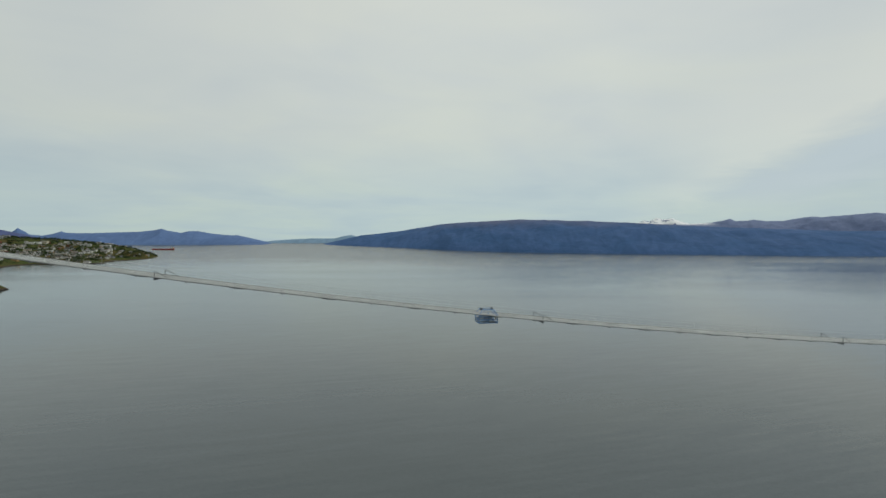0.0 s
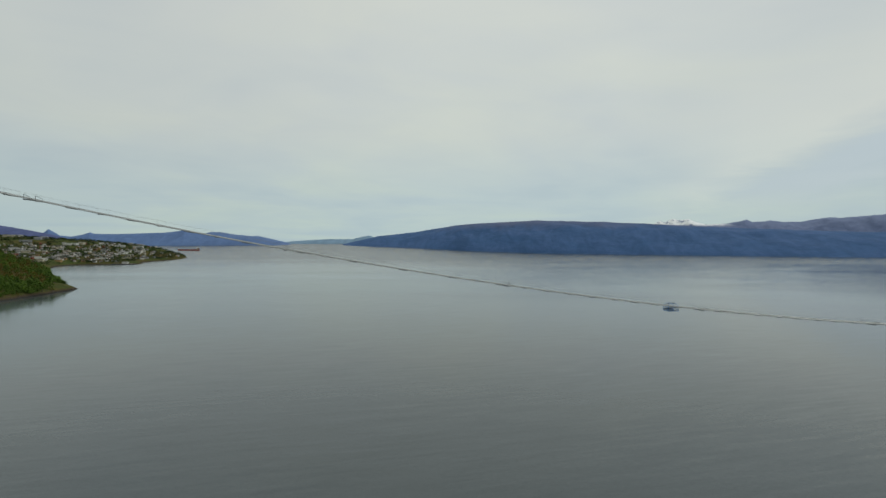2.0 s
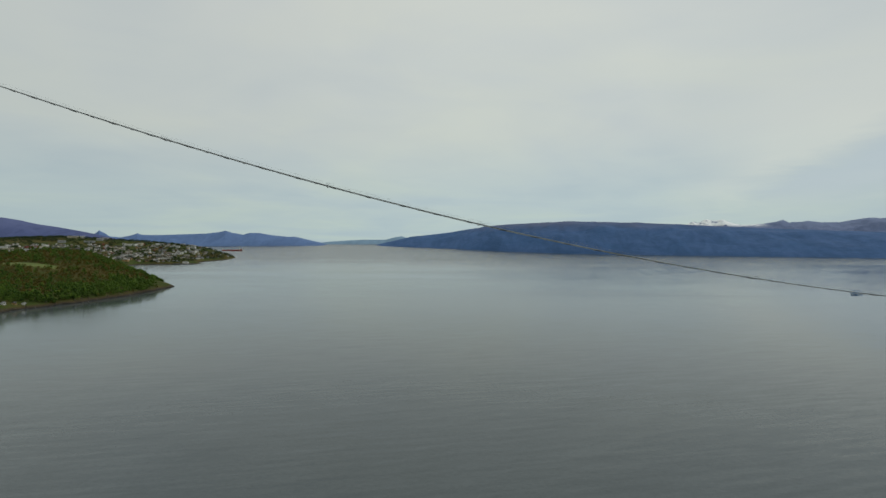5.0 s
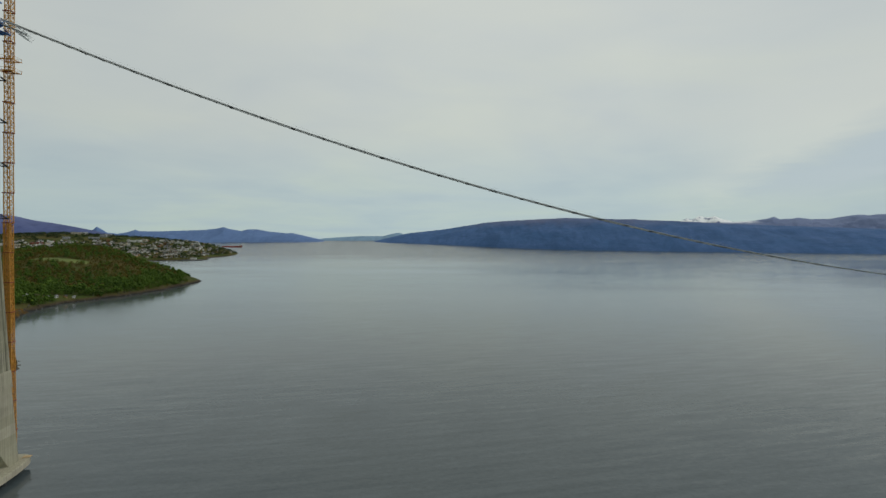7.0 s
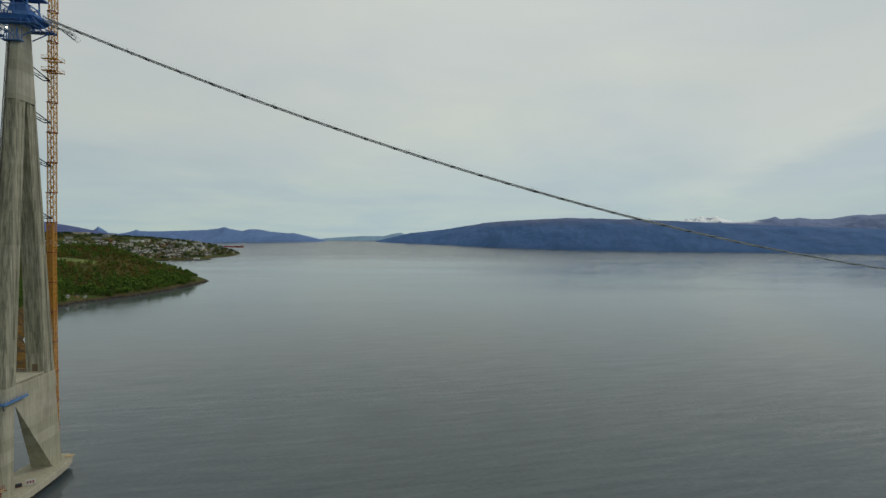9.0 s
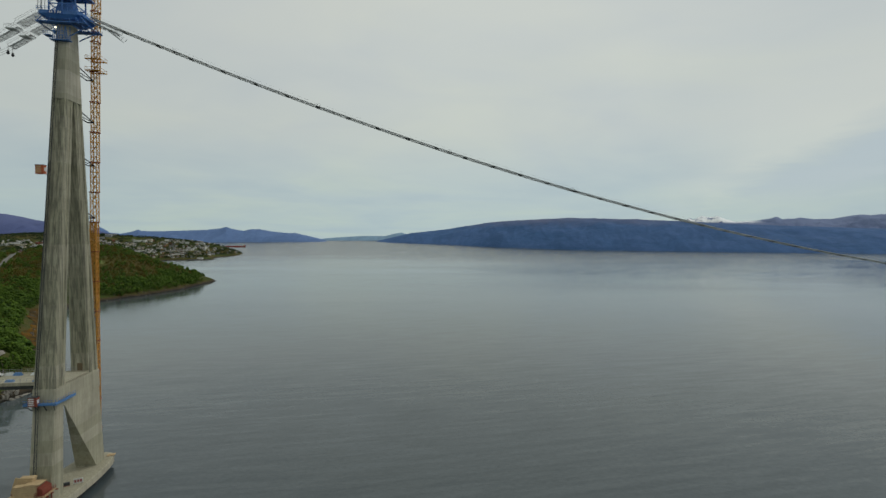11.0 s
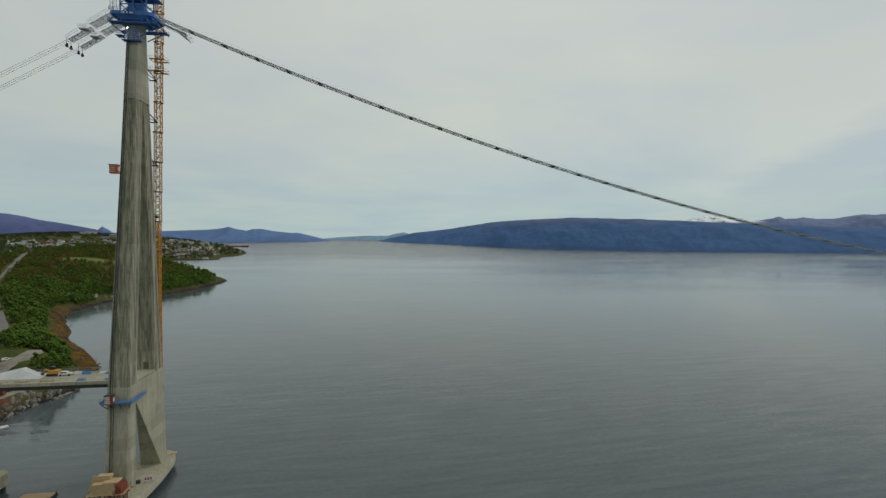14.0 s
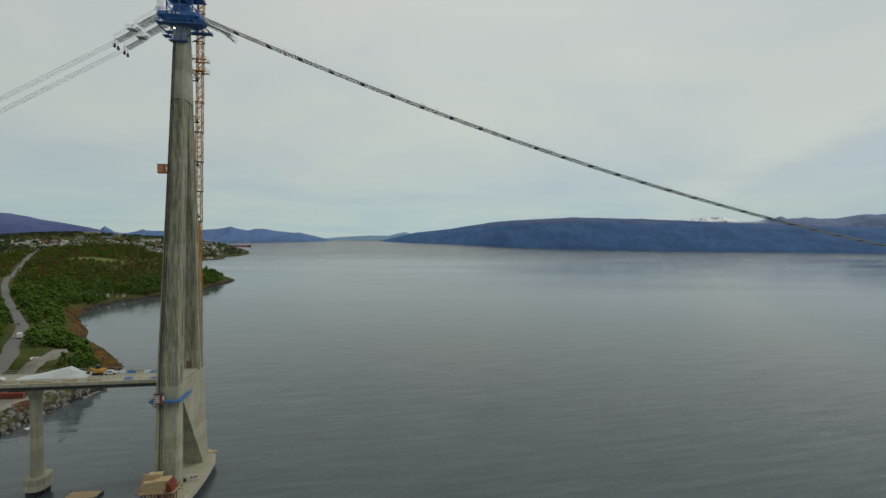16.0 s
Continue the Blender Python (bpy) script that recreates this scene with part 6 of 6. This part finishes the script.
def embankment():
    """Quarry-stone slope below the works yard."""
    top = tagged(new("rock_embankment"), "sloping embankment of broken grey quarry stone", "rock embankment", kind="structure")
    meshes = [rock_mesh(s) for s in range(8)]
    r = random.Random(3)
    line = smooth_line([(-199, 170), (-200, 205), (-201, 230), (-203, 250), (-204, 275), (-201, 298), (-210, 320)], 4.0)
    n = 0
    while n < 300:
        i = r.randrange(len(line) - 1)
        p = line[i].lerp(line[i + 1], r.random())
        k = r.random()
        x = p.x + 2.5 - 11.5 * k
        z = -0.6 + 6.5 * k + r.uniform(-0.4, 0.4)
        ob = new("boulder", meshes[n % 8])
        ob.parent = top
        s = r.uniform(0.8, 2.0)
        ob.matrix_basis = Matrix.LocRotScale((x, p.y + r.uniform(-1, 1), z), Euler((r.uniform(0, 6), r.uniform(0, 6), r.uniform(0, 6))), (s * 1.25, s, s * 0.8))
        n += 1
    # the packed stone core on which they lie
    verts, faces = [], []
    for i, p in enumerate(line):
        for dx, z in ((4.0, -2.0), (-9.5, 5.2), (-14.0, 6.9), (-46.0, 7.1)):
            verts.append((p.x + dx, p.y, z))
    for i in range(len(line) - 1):
        for k in range(3):
            a = i * 4 + k
            faces.append((a, a + 1, a + 5, a + 4))
    sheet_part("core", verts, faces, GRAVEL, top)


embankment()


def container(m, paint, label):
    top = thing("container", m, label, "container", "containers in the works yard")
    bm = bmesh.new()
    box(bm, -6.05, 6.05, -1.2, 1.2, 0.1, 2.55)
    for i in range(24):
        x = -5.8 + i * 0.5
        for y in (-1.24, 1.24):
            box(bm, x - 0.12, x + 0.12, y - 0.04, y + 0.04, 0.25, 2.45)
    part("body", bm, paint, top)
    part("roof", boxed(-6.1, 6.1, -1.26, 1.26, 2.56, 2.66, bevel=0.02), paint, top)
    bm = bmesh.new()
    for y in (-0.8, -0.3, 0.3, 0.8):
        rod(bm, (6.12, y, 0.3), (6.12, y, 2.4), 0.04)
    part("lock_bars", bm, GALV, top)


for i, (x, y, z, a, c) in enumerate(((-223, 262, 7.1, 8, RUSTY), (-222, 268, 7.1, 6, RUSTY), (-224, 274, 7.1, 10, SHIP_RED), (-224, 265, 9.8, 8, RUSTY), (-221, 284, 7.1, 95, BLUE_STEEL), (-226, 279, 7.1, 10, WHITE))):
    container(pose(x, y, z, 0, 0, a), c, ("rust-red", "rust-red", "red", "rust-red", "blue", "white")[i] + " steel container in the works yard by the shore")


def pontoon(m):
    top = thing("pontoon", m, "small pale floating pontoon beside the stone shore", "pontoon")
    part("float", boxed(-3.4, 3.4, -1.5, 1.5, -0.3, 0.35, bevel=0.08), CREAM, top)
    for i in range(7):
        part("plank", boxed(-3.3 + i * 0.95, -2.42 + i * 0.95, -1.4, 1.4, 0.352, 0.42), SAIL, top)


pontoon(pose(-194, 240, 0, 0, 0, 60))
_tp = thing("steel_trestle", pose(-209, 255, 4.6, 0, 0, 65), "rust-red steel trestle lying on the stone shore", "trestle")
_bm = bmesh.new()
for y in (-2, 2):
    bar(_bm, (-6, y, 2.6), (6, y, 3.4), 0.35), bar(_bm, (-6, y, 0.2), (6, y, 0.9), 0.35)
    for k in range(5):
        bar(_bm, (-6 + k * 2.4, y, 0.3 + k * 0.14), (-3.6 + k * 2.4, y, 2.9 + k * 0.14), 0.22)
for k in range(6):
    bar(_bm, (-6 + k * 2.4, -2, 2.7 + k * 0.14), (-6 + k * 2.4, 2, 2.7 + k * 0.14), 0.22)
part("frame", _bm, RUSTY, _tp)

# ---------------------------------------------------------------- on the deck
def deck_things():
    z = DECK_Z
    # white sheeting over a heap
    top = thing("sheeted_heap", on_bridge(-38, 2.6, z), "pale sheeting tented over a long heap on the deck", "tarpaulin")
    bm = bmesh.new()
    prof = [(-16, 0), (-11, 0.8), (-5, 2.1), (0.0, 3.3), (3.2, 1.6), (6.5, 0)]
    rows = []
    for y, k in ((-3.2, 0.0), (-1.2, 0.95), (1.2, 1.0), (3.2, 0.0)):
        rows.append([bm.verts.new((x, y + 0.3 * math.sin(x), 0.02 + h * k)) for x, h in prof])
    for a, b in zip(rows, rows[1:]):
        for i in range(len(a) - 1):
            bm.faces.new((a[i], a[i + 1], b[i + 1], b[i]))
    part("sheeting", bm, SAIL, top)
    ex = thing("excavator", on_bridge(-29.0, 3.6, z, 176), "small yellow excavator standing on the deck", "excavator")
    part("tracks", box(boxed(-1.9, 1.9, -1.4, -0.8, 0, 0.8, bevel=0.2), -1.9, 1.9, 0.8, 1.4, 0, 0.8, 0.2), RUBBER, ex)
    part("house", boxed(-2.0, 1.2, -1.3, 1.3, 0.85, 2.0, bevel=0.15), ORANGE, ex)
    part("cab", boxed(0.0, 1.3, -1.3, -0.1, 2.0, 3.1, bevel=0.1), GLASS, ex)
    part("boom", bar(bar(bmesh.new(), (1.0, 0.4, 1.6), (2.6, 0.4, 2.4), 0.4), (2.6, 0.4, 2.4), (3.6, 0.4, 1.0), 0.3), ORANGE, ex)
    part("bucket", boxed(3.2, 4.0, -0.1, 0.9, 0.2, 1.1, bevel=0.1), DARK_STEEL, ex)
    car(on_bridge(-25.0, 3.2, z, 8), WHITE, "white van-like car parked on the bridge deck")
    car(on_bridge(-58.0, -2.0, z, 180), WHITE, "white car parked on the bridge deck")
    r = random.Random(5)
    for i in range(7):
        x, y = -22 + i * 2.9 + r.uniform(-1, 1), r.choice((-3.8, 4.6, 5.0)) + r.uniform(-0.6, 0.6)
        p = thing("tarpaulin_pile", on_bridge(x, y, z, r.uniform(-20, 20)), "crumpled blue tarpaulin over a pile on the deck", "tarpaulin", "covered piles on the deck")
        bm = bmesh.new()
        prism(bm, ring(-1.5, 1.5, -0.8, 0.8, 0, 0.3), ring(-1.1, 1.1, -0.4, 0.4, r.uniform(0.5, 1.0), 0.2))
        part("cover", bm, BLUE_TARP if i % 3 else SAIL, p)
    for i in range(6):
        x = -62 + i * 7 + r.uniform(-1, 1)
        p = thing("timber_stack", on_bridge(x, -4.2 + r.uniform(-0.6, 0.6), z, r.uniform(-8, 8)), "low stack of timber boards on the deck", "timber stack", "timber stacks on the deck")
        for k in range(3):
            part("board", boxed(-2.2, 2.2, -0.6 + k * 0.42, -0.22 + k * 0.42, 0, 0.35 + 0.1 * (k % 2)), TIMBER, p)


deck_things()


def footing_things():
    p = thing("sign_board", on_bridge(5.2, -4.5, 4.6, 20), "small white board with red marks on the footing", "sign")
    part("panel", boxed(-1.4, 1.4, -0.06, 0.06, 0.3, 2.0), WHITE, p)
    bm = bmesh.new()
    for i in range(3):
        box(bm, -1.1 + i * 0.8, -0.6 + i * 0.8, -0.09, -0.065, 0.7, 1.6)
    part("marks", bm, SHIP_RED, p)
    part("posts", box(boxed(-1.2, -1.05, -0.05, 0.05, 0, 0.3), 1.05, 1.2, -0.05, 0.05, 0, 0.3), DARK_STEEL, p)
    g = thing("generator", on_bridge(2.0, -5.5, 4.6, 30), "dark site generator on the footing", "generator")
    part("housing", boxed(-0.9, 0.9, -0.5, 0.5, 0.2, 1.2, bevel=0.08), DARK_STEEL, g)
    part("skids", box(boxed(-0.9, 0.9, -0.5, -0.35, 0, 0.2), -0.9, 0.9, 0.35, 0.5, 0, 0.2), RUSTY, g)
    h = thing("timber_pallet", on_bridge(4.6, 19.5, 4.6, 10), "flat timber pallet on the end of the footing", "pallet")
    for i in range(5):
        part("board", boxed(-1.4, 1.4, -1.0 + i * 0.42, -0.66 + i * 0.42, 0.1, 0.22), TIMBER, h)
    part("runners", box(boxed(-1.3, -1.1, -1.0, 1.0, 0, 0.1), 1.1, 1.3, -1.0, 1.0, 0, 0.1), TIMBER, h)


footing_things()
